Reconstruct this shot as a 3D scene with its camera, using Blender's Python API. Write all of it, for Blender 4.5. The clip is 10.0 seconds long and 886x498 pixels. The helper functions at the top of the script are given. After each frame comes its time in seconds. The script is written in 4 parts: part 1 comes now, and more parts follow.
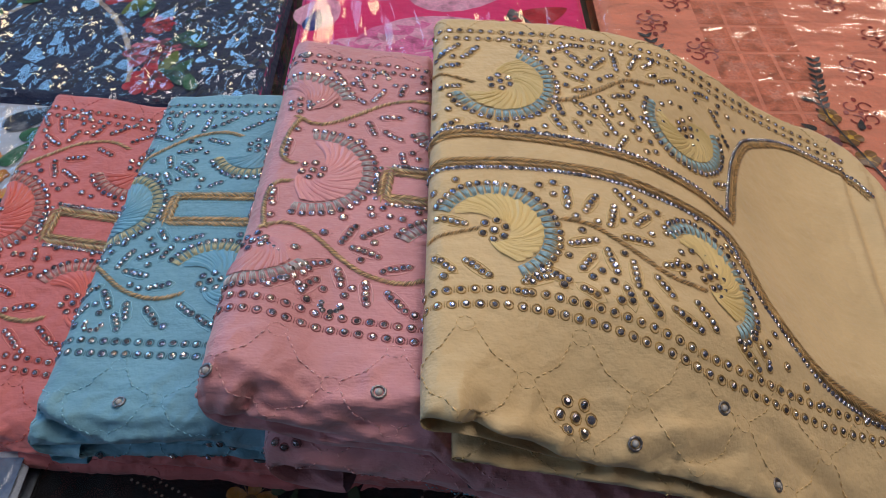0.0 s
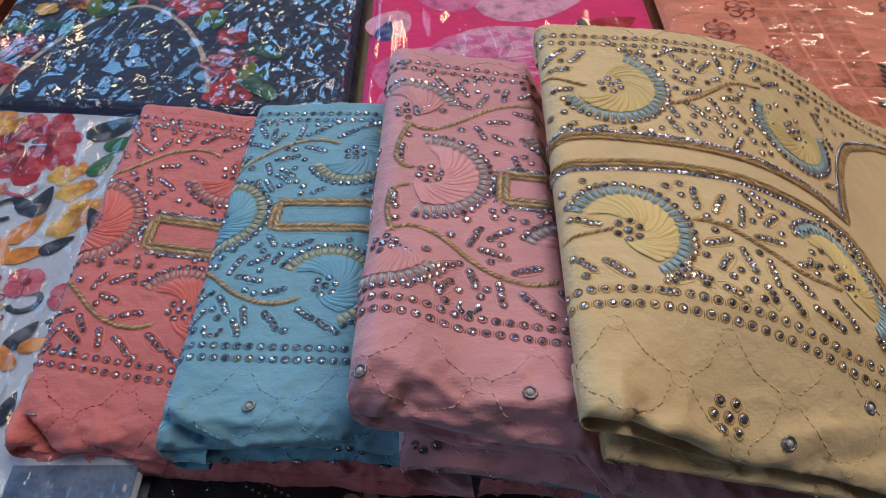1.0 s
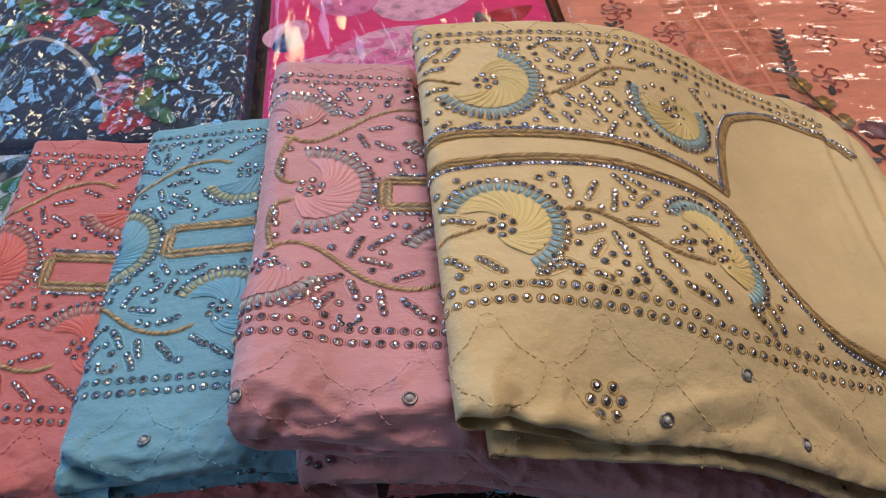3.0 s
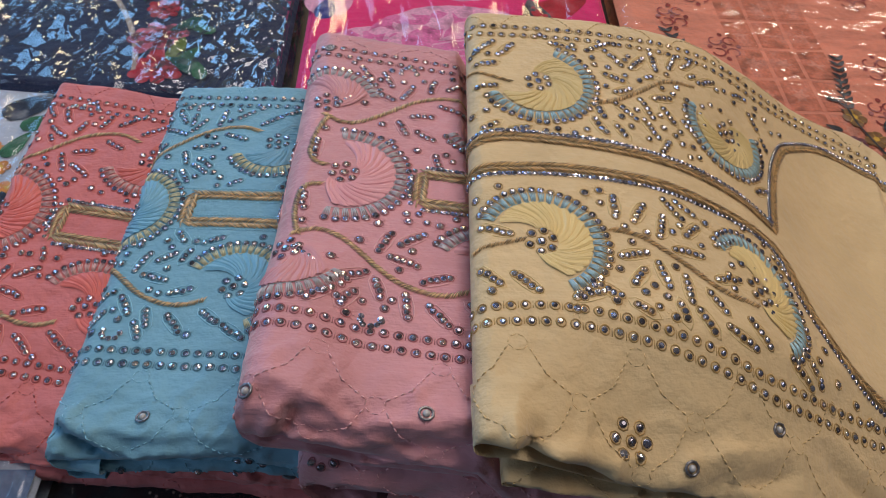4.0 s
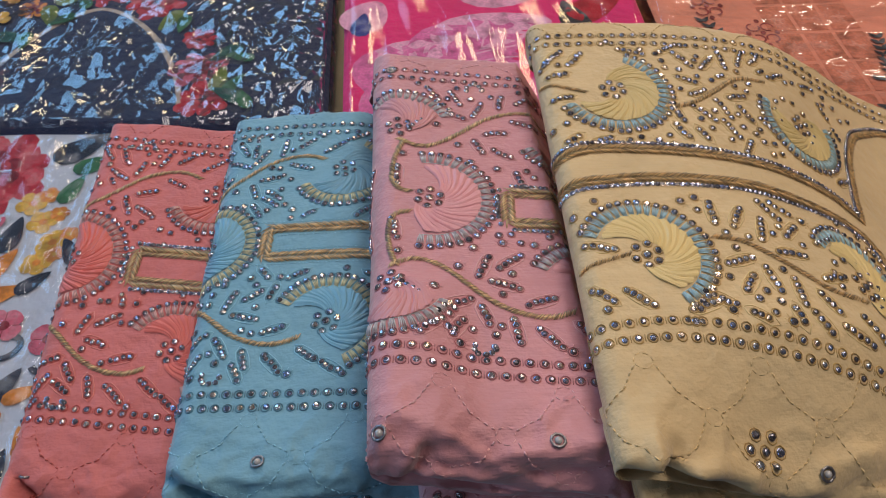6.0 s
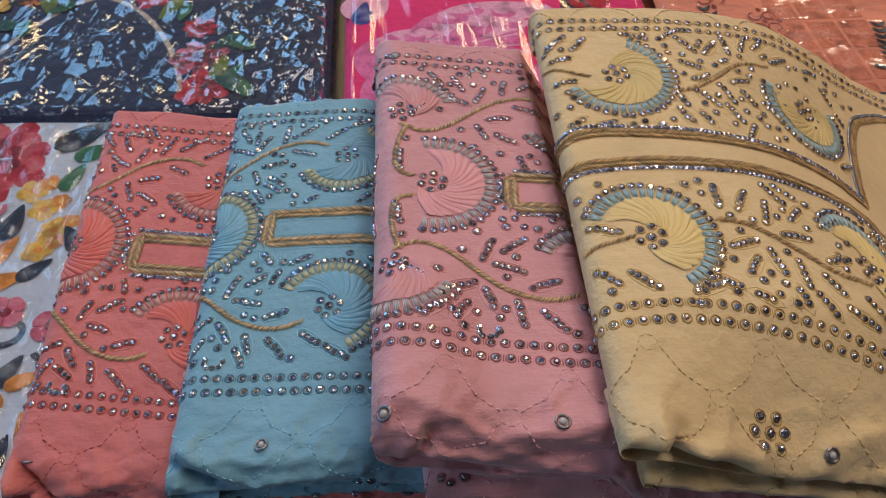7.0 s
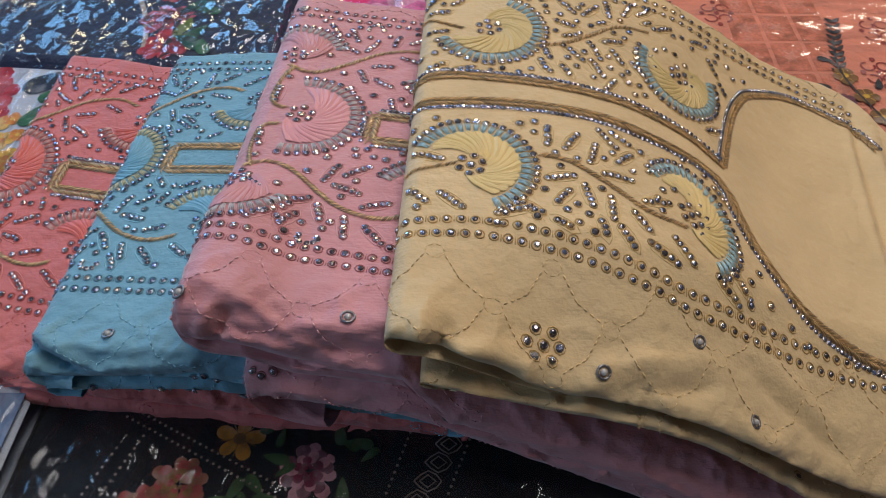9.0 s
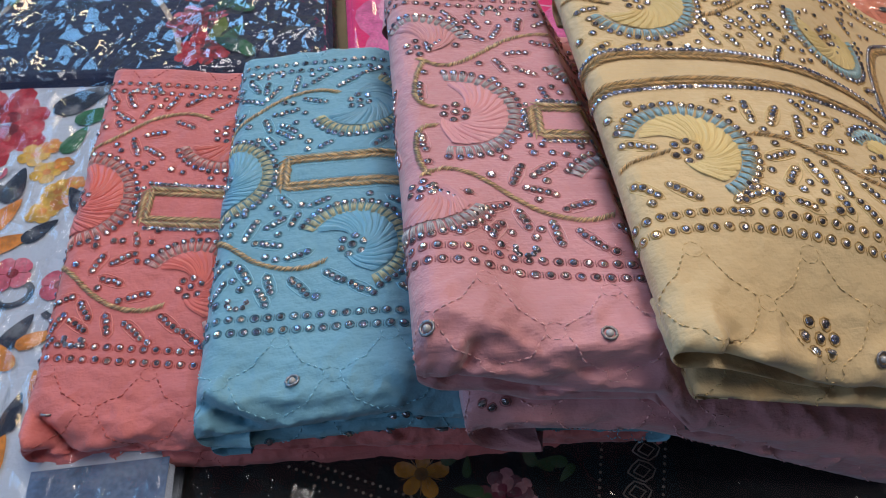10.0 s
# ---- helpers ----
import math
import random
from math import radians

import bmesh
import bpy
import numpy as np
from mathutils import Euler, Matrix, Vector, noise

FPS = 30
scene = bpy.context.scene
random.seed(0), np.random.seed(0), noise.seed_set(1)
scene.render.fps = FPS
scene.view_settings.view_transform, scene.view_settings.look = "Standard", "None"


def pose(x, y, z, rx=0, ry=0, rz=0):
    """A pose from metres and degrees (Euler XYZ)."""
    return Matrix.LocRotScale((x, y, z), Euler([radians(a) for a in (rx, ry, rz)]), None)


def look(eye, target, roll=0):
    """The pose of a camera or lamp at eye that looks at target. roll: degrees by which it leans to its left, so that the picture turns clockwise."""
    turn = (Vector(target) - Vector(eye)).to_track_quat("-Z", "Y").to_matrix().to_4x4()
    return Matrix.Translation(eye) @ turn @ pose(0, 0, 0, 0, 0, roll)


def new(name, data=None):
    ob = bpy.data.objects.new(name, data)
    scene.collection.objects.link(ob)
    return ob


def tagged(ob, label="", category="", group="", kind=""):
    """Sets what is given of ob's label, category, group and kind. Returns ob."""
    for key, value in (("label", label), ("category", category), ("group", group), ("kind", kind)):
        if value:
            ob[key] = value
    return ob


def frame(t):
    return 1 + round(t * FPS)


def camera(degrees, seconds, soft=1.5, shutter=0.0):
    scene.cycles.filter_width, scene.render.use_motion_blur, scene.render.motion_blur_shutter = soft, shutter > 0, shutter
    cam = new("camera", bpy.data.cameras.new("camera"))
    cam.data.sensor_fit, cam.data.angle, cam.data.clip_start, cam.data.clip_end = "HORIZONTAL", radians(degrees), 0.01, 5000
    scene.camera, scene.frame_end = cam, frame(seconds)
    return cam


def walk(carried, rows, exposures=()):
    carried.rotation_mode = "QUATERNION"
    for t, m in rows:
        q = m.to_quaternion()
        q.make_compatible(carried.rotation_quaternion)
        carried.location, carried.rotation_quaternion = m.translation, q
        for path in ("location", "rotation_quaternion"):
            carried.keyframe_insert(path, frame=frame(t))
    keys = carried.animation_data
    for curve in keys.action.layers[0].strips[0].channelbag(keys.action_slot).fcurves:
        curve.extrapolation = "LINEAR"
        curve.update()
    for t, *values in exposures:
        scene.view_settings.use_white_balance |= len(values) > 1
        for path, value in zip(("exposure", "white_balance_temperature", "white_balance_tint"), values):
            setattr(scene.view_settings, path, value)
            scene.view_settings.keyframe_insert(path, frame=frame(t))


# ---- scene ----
cam = camera(59.5, 10.0, soft=1.0)
PATH = [
    (0, (-0.005, -0.018, 0.415), (0.061, 1.289, -1.097), 2.6),
    (0.5, (-0.031, -0.036, 0.42), (0.022, 1.297, -1.07), 2.2),
    (1, (-0.067, -0.022, 0.407), (-0.013, 1.32, -1.075), 1.8),
    (1.5, (-0.112, -0.013, 0.395), (-0.057, 1.332, -1.084), 0.3),
    (2, (-0.106, -0.007, 0.39), (-0.03, 1.339, -1.088), -2.4),
    (2.5, (-0.066, -0.02, 0.413), (0.029, 1.315, -1.073), -3.9),
    (2.7, (-0.035, -0.023, 0.415), (0.081, 1.311, -1.07), -3.6),
    (3.8, (-0.015, -0.001, 0.408), (0.103, 1.271, -1.13), 4.9),
    (4, (-0.034, 0.004, 0.409), (0.083, 1.276, -1.131), 5.1),
    (4.5, (-0.065, 0.004, 0.414), (0.051, 1.273, -1.128), 3.7),
    (5, (-0.078, 0.008, 0.408), (0.034, 1.27, -1.139), 1.8),
    (5.5, (-0.077, 0.014, 0.416), (0.038, 1.276, -1.131), 1.0),
    (6.8, (-0.09, 0.023, 0.408), (0.03, 1.287, -1.138), 0.6),
    (7, (-0.084, 0.015, 0.409), (0.037, 1.27, -1.144), 0.8),
    (7.5, (-0.028, -0.014, 0.415), (0.068, 1.246, -1.135), 1.9),
    (8, (0.029, -0.039, 0.41), (0.038, 1.259, -1.112), 0.5),
    (8.5, (0.052, -0.039, 0.401), (0.015, 1.265, -1.115), -0.8),
    (9, (0.028, -0.043, 0.397), (-0.021, 1.261, -1.118), -0.9),
    (9.5, (-0.042, -0.027, 0.408), (-0.034, 1.283, -1.103), -0.5),
    (10, (-0.107, -0.004, 0.379), (0.053, 1.251, -1.17), 0.2),
]
EXPOSURES = [(0, -0.08, 6500, 10), (2, 0.06, 6400, 9), (2.5, 0.14, 6700, 9), (4, -0.06, 6500, 10), (4.5, -0.06, 6500, 10), (5.5, -0.06, 6650, 10), (7, -0.08, 7050, 12), (7.5, 0.0, 6650, 10), (8.5, -0.05, 6450, 9), (10, 0.16, 6350, 8)]
walk(cam, [(t, look(eye, target, roll)) for t, eye, target, roll in PATH], EXPOSURES)

# ---- world and lamps: a small shop, lit from its ceiling, with daylight from its open front ----
world = bpy.data.worlds.new("shop_air")
scene.world = world
world.use_nodes = True
world.node_tree.nodes["Background"].inputs[0].default_value = (0.75, 0.85, 1.0, 1)
world.node_tree.nodes["Background"].inputs[1].default_value = 0.03


def lamp(name, eye, target, watts, colour, sx, sy):
    data = bpy.data.lights.new(name, "AREA")
    data.shape, data.size, data.size_y = "RECTANGLE", sx, sy
    data.energy, data.color = watts, colour
    ob = new(name, data)
    ob.matrix_world = look(eye, target)
    return ob


lamp("ceiling_light_warm", (0.35, 0.40, 1.95), (0.05, 0.3, 0), 21.2, (1.0, 0.93, 0.90), 1.3, 0.9)
lamp("ceiling_light_back", (-0.25, 2.7, 1.70), (-0.1, 0.5, 0), 14, (1.0, 0.72, 0.42), 0.8, 0.35)
lamp("ceiling_light_right", (1.5, 2.3, 1.80), (0.3, 0.5, 0), 9, (1.0, 0.82, 0.64), 0.6, 0.2)
lamp("window_daylight", (-1.75, 2.4, 1.25), (-0.3, 0.5, 0), 35, (0.24, 0.56, 1.0), 2.0, 1.2)
lamp("shop_front_daylight", (-1.9, -0.7, 0.95), (-0.1, 0.25, 0.05), 9, (0.46, 0.67, 1.0), 1.4, 1.3)

# ---- materials ----


def nodes_of(name):
    m = bpy.data.materials.new(name)
    m.use_nodes = True
    nt = m.node_tree
    return m, nt, nt.nodes["Principled BSDF"]


def link(nt, a, b):
    nt.links.new(a, b)


def add(nt, kind, **values):
    n = nt.nodes.new(kind)
    for k, v in values.items():
        n.inputs[k.replace("_", " ")].default_value = v
    return n


def coords(nt):
    return nt.nodes.new("ShaderNodeTexCoord").outputs["Object"]


def ramp(nt, fac, stops):
    r = nt.nodes.new("ShaderNodeValToRGB")
    els = r.color_ramp.elements
    while len(els) < len(stops):
        els.new(0.5)
    for e, (p, c) in zip(els, stops):
        e.position, e.color = p, (*c, 1)
    link(nt, fac, r.inputs[0])
    return r.outputs[0]


def shade(c, f):
    return tuple(min(1, x * f) for x in c)


def cloth(name, colour, rough=0.62, sheen=0.25, weave=900.0, depth=0.25):
    """Woven cotton: faint blotches, slubs along one thread, fine weave relief."""
    m, nt, p = nodes_of(name)
    co = coords(nt)
    n1 = add(nt, "ShaderNodeTexNoise", Scale=22.0, Detail=4.0)
    link(nt, co, n1.inputs["Vector"])
    mp = nt.nodes.new("ShaderNodeMapping")
    mp.inputs["Scale"].default_value = (weave * 0.12, weave, weave)
    link(nt, co, mp.inputs[0])
    n2 = add(nt, "ShaderNodeTexNoise", Scale=1.0, Detail=2.0)
    link(nt, mp.outputs[0], n2.inputs["Vector"])
    c1 = ramp(nt, n1.outputs[0], [(0.3, shade(colour, 0.90)), (0.7, shade(colour, 1.07))])
    c2 = ramp(nt, n2.outputs[0], [(0.25, (0.94, 0.94, 0.94)), (0.75, (1.0, 1.0, 1.0))])
    mix = nt.nodes.new("ShaderNodeMix")
    mix.data_type, mix.blend_type = "RGBA", "MULTIPLY"
    mix.inputs[0].default_value = 1.0
    link(nt, c1, mix.inputs[6])
    link(nt, c2, mix.inputs[7])
    link(nt, mix.outputs[2], p.inputs["Base Color"])
    p.inputs["Roughness"].default_value = rough
    p.inputs["Sheen Weight"].default_value = sheen
    p.inputs["Specular IOR Level"].default_value = 0.35
    b = add(nt, "ShaderNodeBump", Strength=depth, Distance=0.0006)
    link(nt, n2.outputs[0], b.inputs["Height"])
    b2 = add(nt, "ShaderNodeBump", Strength=0.42, Distance=0.005)
    n3 = add(nt, "ShaderNodeTexNoise", Scale=110.0, Detail=4.0)
    link(nt, co, n3.inputs["Vector"])
    link(nt, n3.outputs[0], b2.inputs["Height"])
    link(nt, b.outputs[0], b2.inputs["Normal"])
    n4 = add(nt, "ShaderNodeTexNoise", Scale=26.0, Detail=3.0)
    n4.noise_type = "RIDGED_MULTIFRACTAL"
    link(nt, co, n4.inputs["Vector"])
    b3 = add(nt, "ShaderNodeBump", Strength=0.6, Distance=0.0034)
    link(nt, n4.outputs[0], b3.inputs["Height"])
    link(nt, b2.outputs[0], b3.inputs["Normal"])
    link(nt, b3.outputs[0], p.inputs["Normal"])
    return m


def plain(name, colour, rough=0.6, metal=0.0, vary=0.12, scale=40.0, bump=0.0):
    m, nt, p = nodes_of(name)
    co = coords(nt)
    n = add(nt, "ShaderNodeTexNoise", Scale=scale, Detail=5.0)
    link(nt, co, n.inputs["Vector"])
    link(nt, ramp(nt, n.outputs[0], [(0.3, shade(colour, 1 - vary)), (0.7, shade(colour, 1 + vary))]), p.inputs["Base Color"])
    p.inputs["Roughness"].default_value, p.inputs["Metallic"].default_value = rough, metal
    if bump:
        b = add(nt, "ShaderNodeBump", Strength=bump, Distance=0.002)
        link(nt, n.outputs[0], b.inputs["Height"])
        link(nt, b.outputs[0], p.inputs["Normal"])
    return m


def film_material(name, stretch, strength, gloss=0.05, scale=28.0, shine=1.3):
    """Clear, crumpled packing film: see-through, with sharp reflections along its creases."""
    m, nt, p = nodes_of(name)
    out = nt.nodes["Material Output"]
    nt.nodes.remove(p)
    mp = nt.nodes.new("ShaderNodeMapping")
    mp.inputs["Scale"].default_value = stretch
    mp.inputs["Rotation"].default_value = (0, 0, 0.5)
    link(nt, coords(nt), mp.inputs[0])
    warp = add(nt, "ShaderNodeTexNoise", Scale=scale * 0.6, Detail=2.0)
    link(nt, mp.outputs[0], warp.inputs["Vector"])
    vm = nt.nodes.new("ShaderNodeVectorMath")
    vm.operation = "MULTIPLY_ADD"
    vm.inputs[1].default_value = (0.030, 0.030, 0.030)
    link(nt, warp.outputs["Color"], vm.inputs[0])
    link(nt, mp.outputs[0], vm.inputs[2])
    v = add(nt, "ShaderNodeTexVoronoi", Scale=scale)
    v.feature, v.distance = "F1", "MANHATTAN"
    link(nt, vm.outputs[0], v.inputs["Vector"])
    n = add(nt, "ShaderNodeTexNoise", Scale=scale * 1.7, Detail=3.0)
    link(nt, vm.outputs[0], n.inputs["Vector"])
    s = nt.nodes.new("ShaderNodeMath")
    s.operation = "MULTIPLY_ADD"
    s.inputs[1].default_value = 0.35
    link(nt, n.outputs[0], s.inputs[0])
    link(nt, v.outputs["Distance"], s.inputs[2])
    b = add(nt, "ShaderNodeBump", Strength=strength, Distance=0.008)
    link(nt, s.outputs[0], b.inputs["Height"])
    gl = add(nt, "ShaderNodeBsdfGlossy", Roughness=gloss)
    link(nt, b.outputs[0], gl.inputs["Normal"])
    tr = add(nt, "ShaderNodeBsdfTransparent", Color=(0.97, 0.97, 0.97, 1))
    fr = add(nt, "ShaderNodeFresnel", IOR=1.55)
    link(nt, b.outputs[0], fr.inputs["Normal"])
    boost = nt.nodes.new("ShaderNodeMath")
    boost.operation = "MULTIPLY_ADD"
    boost.inputs[1].default_value, boost.inputs[2].default_value = shine, 0.02
    boost.use_clamp = True
    link(nt, fr.outputs[0], boost.inputs[0])
    mix = nt.nodes.new("ShaderNodeMixShader")
    link(nt, boost.outputs[0], mix.inputs[0])
    link(nt, tr.outputs[0], mix.inputs[1])
    link(nt, gl.outputs[0], mix.inputs[2])
    link(nt, mix.outputs[0], out.inputs["Surface"])
    return m


CORAL, BLUE, PINK, YELLOW = (0.74, 0.205, 0.19), (0.21, 0.44, 0.55), (0.72, 0.32, 0.34), (0.80, 0.575, 0.30)
MAT = {
    "coral": cloth("coral_cotton", CORAL),
    "blue": cloth("sky_blue_cotton", BLUE),
    "pink": cloth("pale_pink_slub_cotton", PINK, rough=0.5, sheen=0.4, depth=0.5),
    "yellow": cloth("butter_yellow_cotton", YELLOW),
}


# ---- mesh helpers ----


def mesh_object(name, verts, faces, material, parent=None, label="", smooth=True):
    me = bpy.data.meshes.new(name)
    me.from_pydata(verts, [], faces)
    me.update()
    if smooth:
        me.polygons.foreach_set("use_smooth", [True] * len(me.polygons))
    me.materials.append(material)
    ob = new(name, me)
    if parent:
        ob.parent = parent
    if label:
        ob["label"] = label
    return ob


def grid_mesh(name, fn, nu, nv, material, parent=None, label="", flip=False):
    verts = [fn(i / nu, j / nv) for i in range(nu + 1) for j in range(nv + 1)]
    w = nv + 1
    faces = []
    for i in range(nu):
        for j in range(nv):
            q = (i * w + j, (i + 1) * w + j, (i + 1) * w + j + 1, i * w + j + 1)
            faces.append(q[::-1] if flip else q)
    return mesh_object(name, verts, faces, material, parent, label)


def smooth01(x):
    x = max(0.0, min(1.0, x))
    return x * x * (3 - 2 * x)


def wrap(e, r):
    """Cloth that runs a distance e past the start of a fold of radius r: how far it gets on, and how far it drops."""
    if e <= 0:
        return e, 0.0
    if e < math.pi * r:
        return r * math.sin(e / r), r * (1 - math.cos(e / r))
    return -(e - math.pi * r), 2 * r


class Sheet:
    """One folded layer of a garment: a along the placket, b across it, in metres from the placket's end."""

    def __init__(self, origin, turn, left, skew, right, front, slant, back, radii, top, seed, rough=1.0, tucks=()):
        self.o, self.t = origin, radians(turn)
        self.left, self.skew, self.right, self.front, self.slant, self.back = left, skew, right, front, slant, back
        self.rl, self.rf, self.rb, self.rr = radii
        self.top, self.seed, self.rough, self.tucks = top, seed, rough, tucks
        self.ax = (math.cos(self.t), math.sin(self.t))
        rng = random.Random(int(seed * 10))
        self.creases = []
        for k in range(int((right - left) * 130)):
            steep = rng.random() < 0.3
            ang = rng.uniform(50, 130) if steep else rng.uniform(-38, 38)
            self.creases.append((rng.uniform(left, right), front + rng.uniform(-0.022, 0.030), math.cos(radians(ang)), math.sin(radians(ang)),
                                 rng.uniform(0.008, 0.013 if steep else 0.028), rng.uniform(0.0013, 0.0028), rng.choice((1, 1, -1)) * rng.uniform(0.0010, 0.0028)))

    def back_at(self, a):
        wave = 0.0022 * noise.noise((a * 40, self.seed, 2.0)) + 0.0012 * noise.noise((a * 110, self.seed, 5.0))
        return (self.back(a) if callable(self.back) else self.back) + wave

    def __call__(self, a, b):
        l, f, bk = self.left + self.skew * b + self.rl, self.front + self.slant * a + self.rf, self.back_at(a) - self.rb
        a2, b2, drops = a, b, []
        if a < l:
            g, d = wrap(l - a, self.rl)
            a2 = l - g
            drops.append(d)
        elif a > self.right - self.rr:
            g, d = wrap(a - self.right + self.rr, self.rr)
            a2 = self.right - self.rr + g
            drops.append(d)
        if b < f:
            g, d = wrap(f - b, self.rf)
            b2 = f - g
            drops.append(d)
        elif b > bk:
            g, d = wrap(b - bk, self.rb)
            b2 = bk + g
            drops.append(d)
        near = smooth01((f + 0.035 - b) / 0.05)
        n1 = noise.noise((a * 28 + self.seed, b * 28, self.seed))
        n2 = noise.noise((a * 75 - self.seed, b * 60, 3.1 + self.seed))
        n3 = noise.noise((a * 55 + b * 30, (b + a * 0.4) * 130, 7.7 + self.seed))
        ridge = (0.35 - abs(noise.noise((a * 34 + b * 12, b * 48 - a * 15, self.seed * 1.7)))) + 0.6 * (0.3 - abs(noise.noise((a * 80, b * 95 + a * 40, self.seed + 9))))
        crisp = 0.0
        for k, (fa, fb, sk) in enumerate(((30, 46, 20), (64, 40, -38), (52, 100, 46))):
            crisp += (1 - min(1.0, 4.5 * abs(noise.noise((a * fa + b * sk, b * fb - a * sk * 0.6, self.seed * 2.3 + 5 * k))))) ** 2 / (1 + 0.6 * k)
        w = self.rough * ((0.0004 + 0.0028 * near) * crisp + 0.0012 * near * ridge + (0.0008 + 0.0008 * near) * n1 + (0.0003 + 0.0009 * near) * n2 + 0.0012 * near * n3)
        for ta, tb, ang, length, width, deep in self.tucks:
            da, db = a - ta, b - tb
            c, s = math.cos(radians(ang)), math.sin(radians(ang))
            along, across = da * c + db * s, -da * s + db * c
            w -= deep * math.exp(-((along / length) ** 4)) * math.exp(-abs(across / width) ** 1.2)
            w += deep * 0.5 * math.exp(-((along / length) ** 4)) * math.exp(-(((across - 1.9 * width) / width) ** 2))
        if near > 0.02:
            for ta, tb, c, s, length, width, deep in self.creases:
                da, db = a - ta, b - tb
                if abs(da) < 0.04 and abs(db) < 0.04:
                    p, q = (da * c + db * s) / length, (-da * s + db * c) / width
                    if abs(p) < 1.6 and abs(q) < 4:
                        w -= near * self.rough * deep * math.exp(-p ** 4 - abs(q) ** 1.3)
        push = -0.8 * w * near if b < f else 0.0
        c, s = self.ax
        x, y = self.o[0] + a2 * c - b2 * s, self.o[1] + a2 * s + (b2 + push) * c
        d = math.sqrt(sum(q * q for q in drops)) if drops else 0.0
        return Vector((x, y, self.top(x, y) - d + w))

    def normal(self, a, b, h=0.0006):
        p = self(a, b)
        return ((self(a + h, b) - p).cross(self(a, b + h) - p)).normalized()

    def build(self, name, material, parent, label="", step=0.0020, under=0.012, flap=0.012):
        def span(u, v):
            a0, a1 = self.left + self.rl - math.pi * self.rl - flap, self.right - self.rr + math.pi * self.rr
            a = a0 + (a1 - a0) * u
            f0 = self.front + self.slant * a + self.rf - math.pi * self.rf - under * 2
            b1 = self.back_at(a) - self.rb + math.pi * self.rb + under
            b = f0 + (b1 - f0) * v
            return a + self.skew * b * (1 - u), b

        nu = int((self.right - self.left + 0.05 + flap) / step)
        nv = int(0.36 / step)
        return grid_mesh(name, lambda u, v: self(*span(u, v)), nu, nv, material, parent, label)


def empty(name, place=(0, 0, 0), label="", category="", group="", kind=""):
    ob = new(name)
    ob.location = place
    return tagged(ob, label, category, group, kind)


# ---- how high the top of each garment lies ----


def top_coral(x, y):
    xx = max(-0.32, min(x, -0.10))
    return -0.0014 - 0.0289 * xx + 0.0969 * min(y, 0.46) - 0.05 * max(0.0, y - 0.36) - 0.006 * smooth01((x + 0.16) / 0.2)


def top_blue(x, y):
    return 0.0928 + 0.0985 * min(x, -0.10) - 0.0395 * y - 0.20 * max(0.0, x + 0.105)


def top_pink(x, y):
    return 0.1301 + 0.009 * smooth01((-0.045 - x) / 0.03) * smooth01((0.26 - y) / 0.06) - 0.081 * x - 0.0573 * y - 1.6 * min(max(0.0, x - 0.002), 0.022) - 0.38 * max(0.0, x - 0.03)


def top_pink_lower(x, y):
    return 0.0935 - 0.081 * x - 0.0573 * y - 0.42 * max(0.0, x - 0.005)


def lay_yellow(x, y):
    shoulder = 0.177 + 0.25 * max(0.0, y - 0.30)
    return 0.047 + 0.095 / (1 + math.exp((x - shoulder) / 0.036)) - 0.12 * max(0.0, x - 0.30)


def droop_yellow(x, y):
    d = max(0.0, 0.197 - y)
    return 0.52 * d * d / (d + 0.010) * smooth01((x - 0.002) / 0.075)


def top_yellow(x, y):
    return lay_yellow(x, y) - droop_yellow(x, y)


def top_yellow_lower(x, y):
    """The inner layer lies flatter than the drooping one above it, so that the fold gapes at its near end."""
    gape = smooth01((0.25 - x) / 0.13)
    return lay_yellow(x, y) - droop_yellow(x, y) * (1 - gape) - 0.022 - gape * (0.011 + 0.013 * smooth01(x / 0.08))


def lower(top, d):
    return lambda x, y: top(x, y) - d


def back_yellow(a):
    if a < 0.285:
        return 0.131
    return 0.131 - 0.11 * (1 - math.sqrt(max(0.0, 1 - ((a - 0.285) / 0.052) ** 2)))


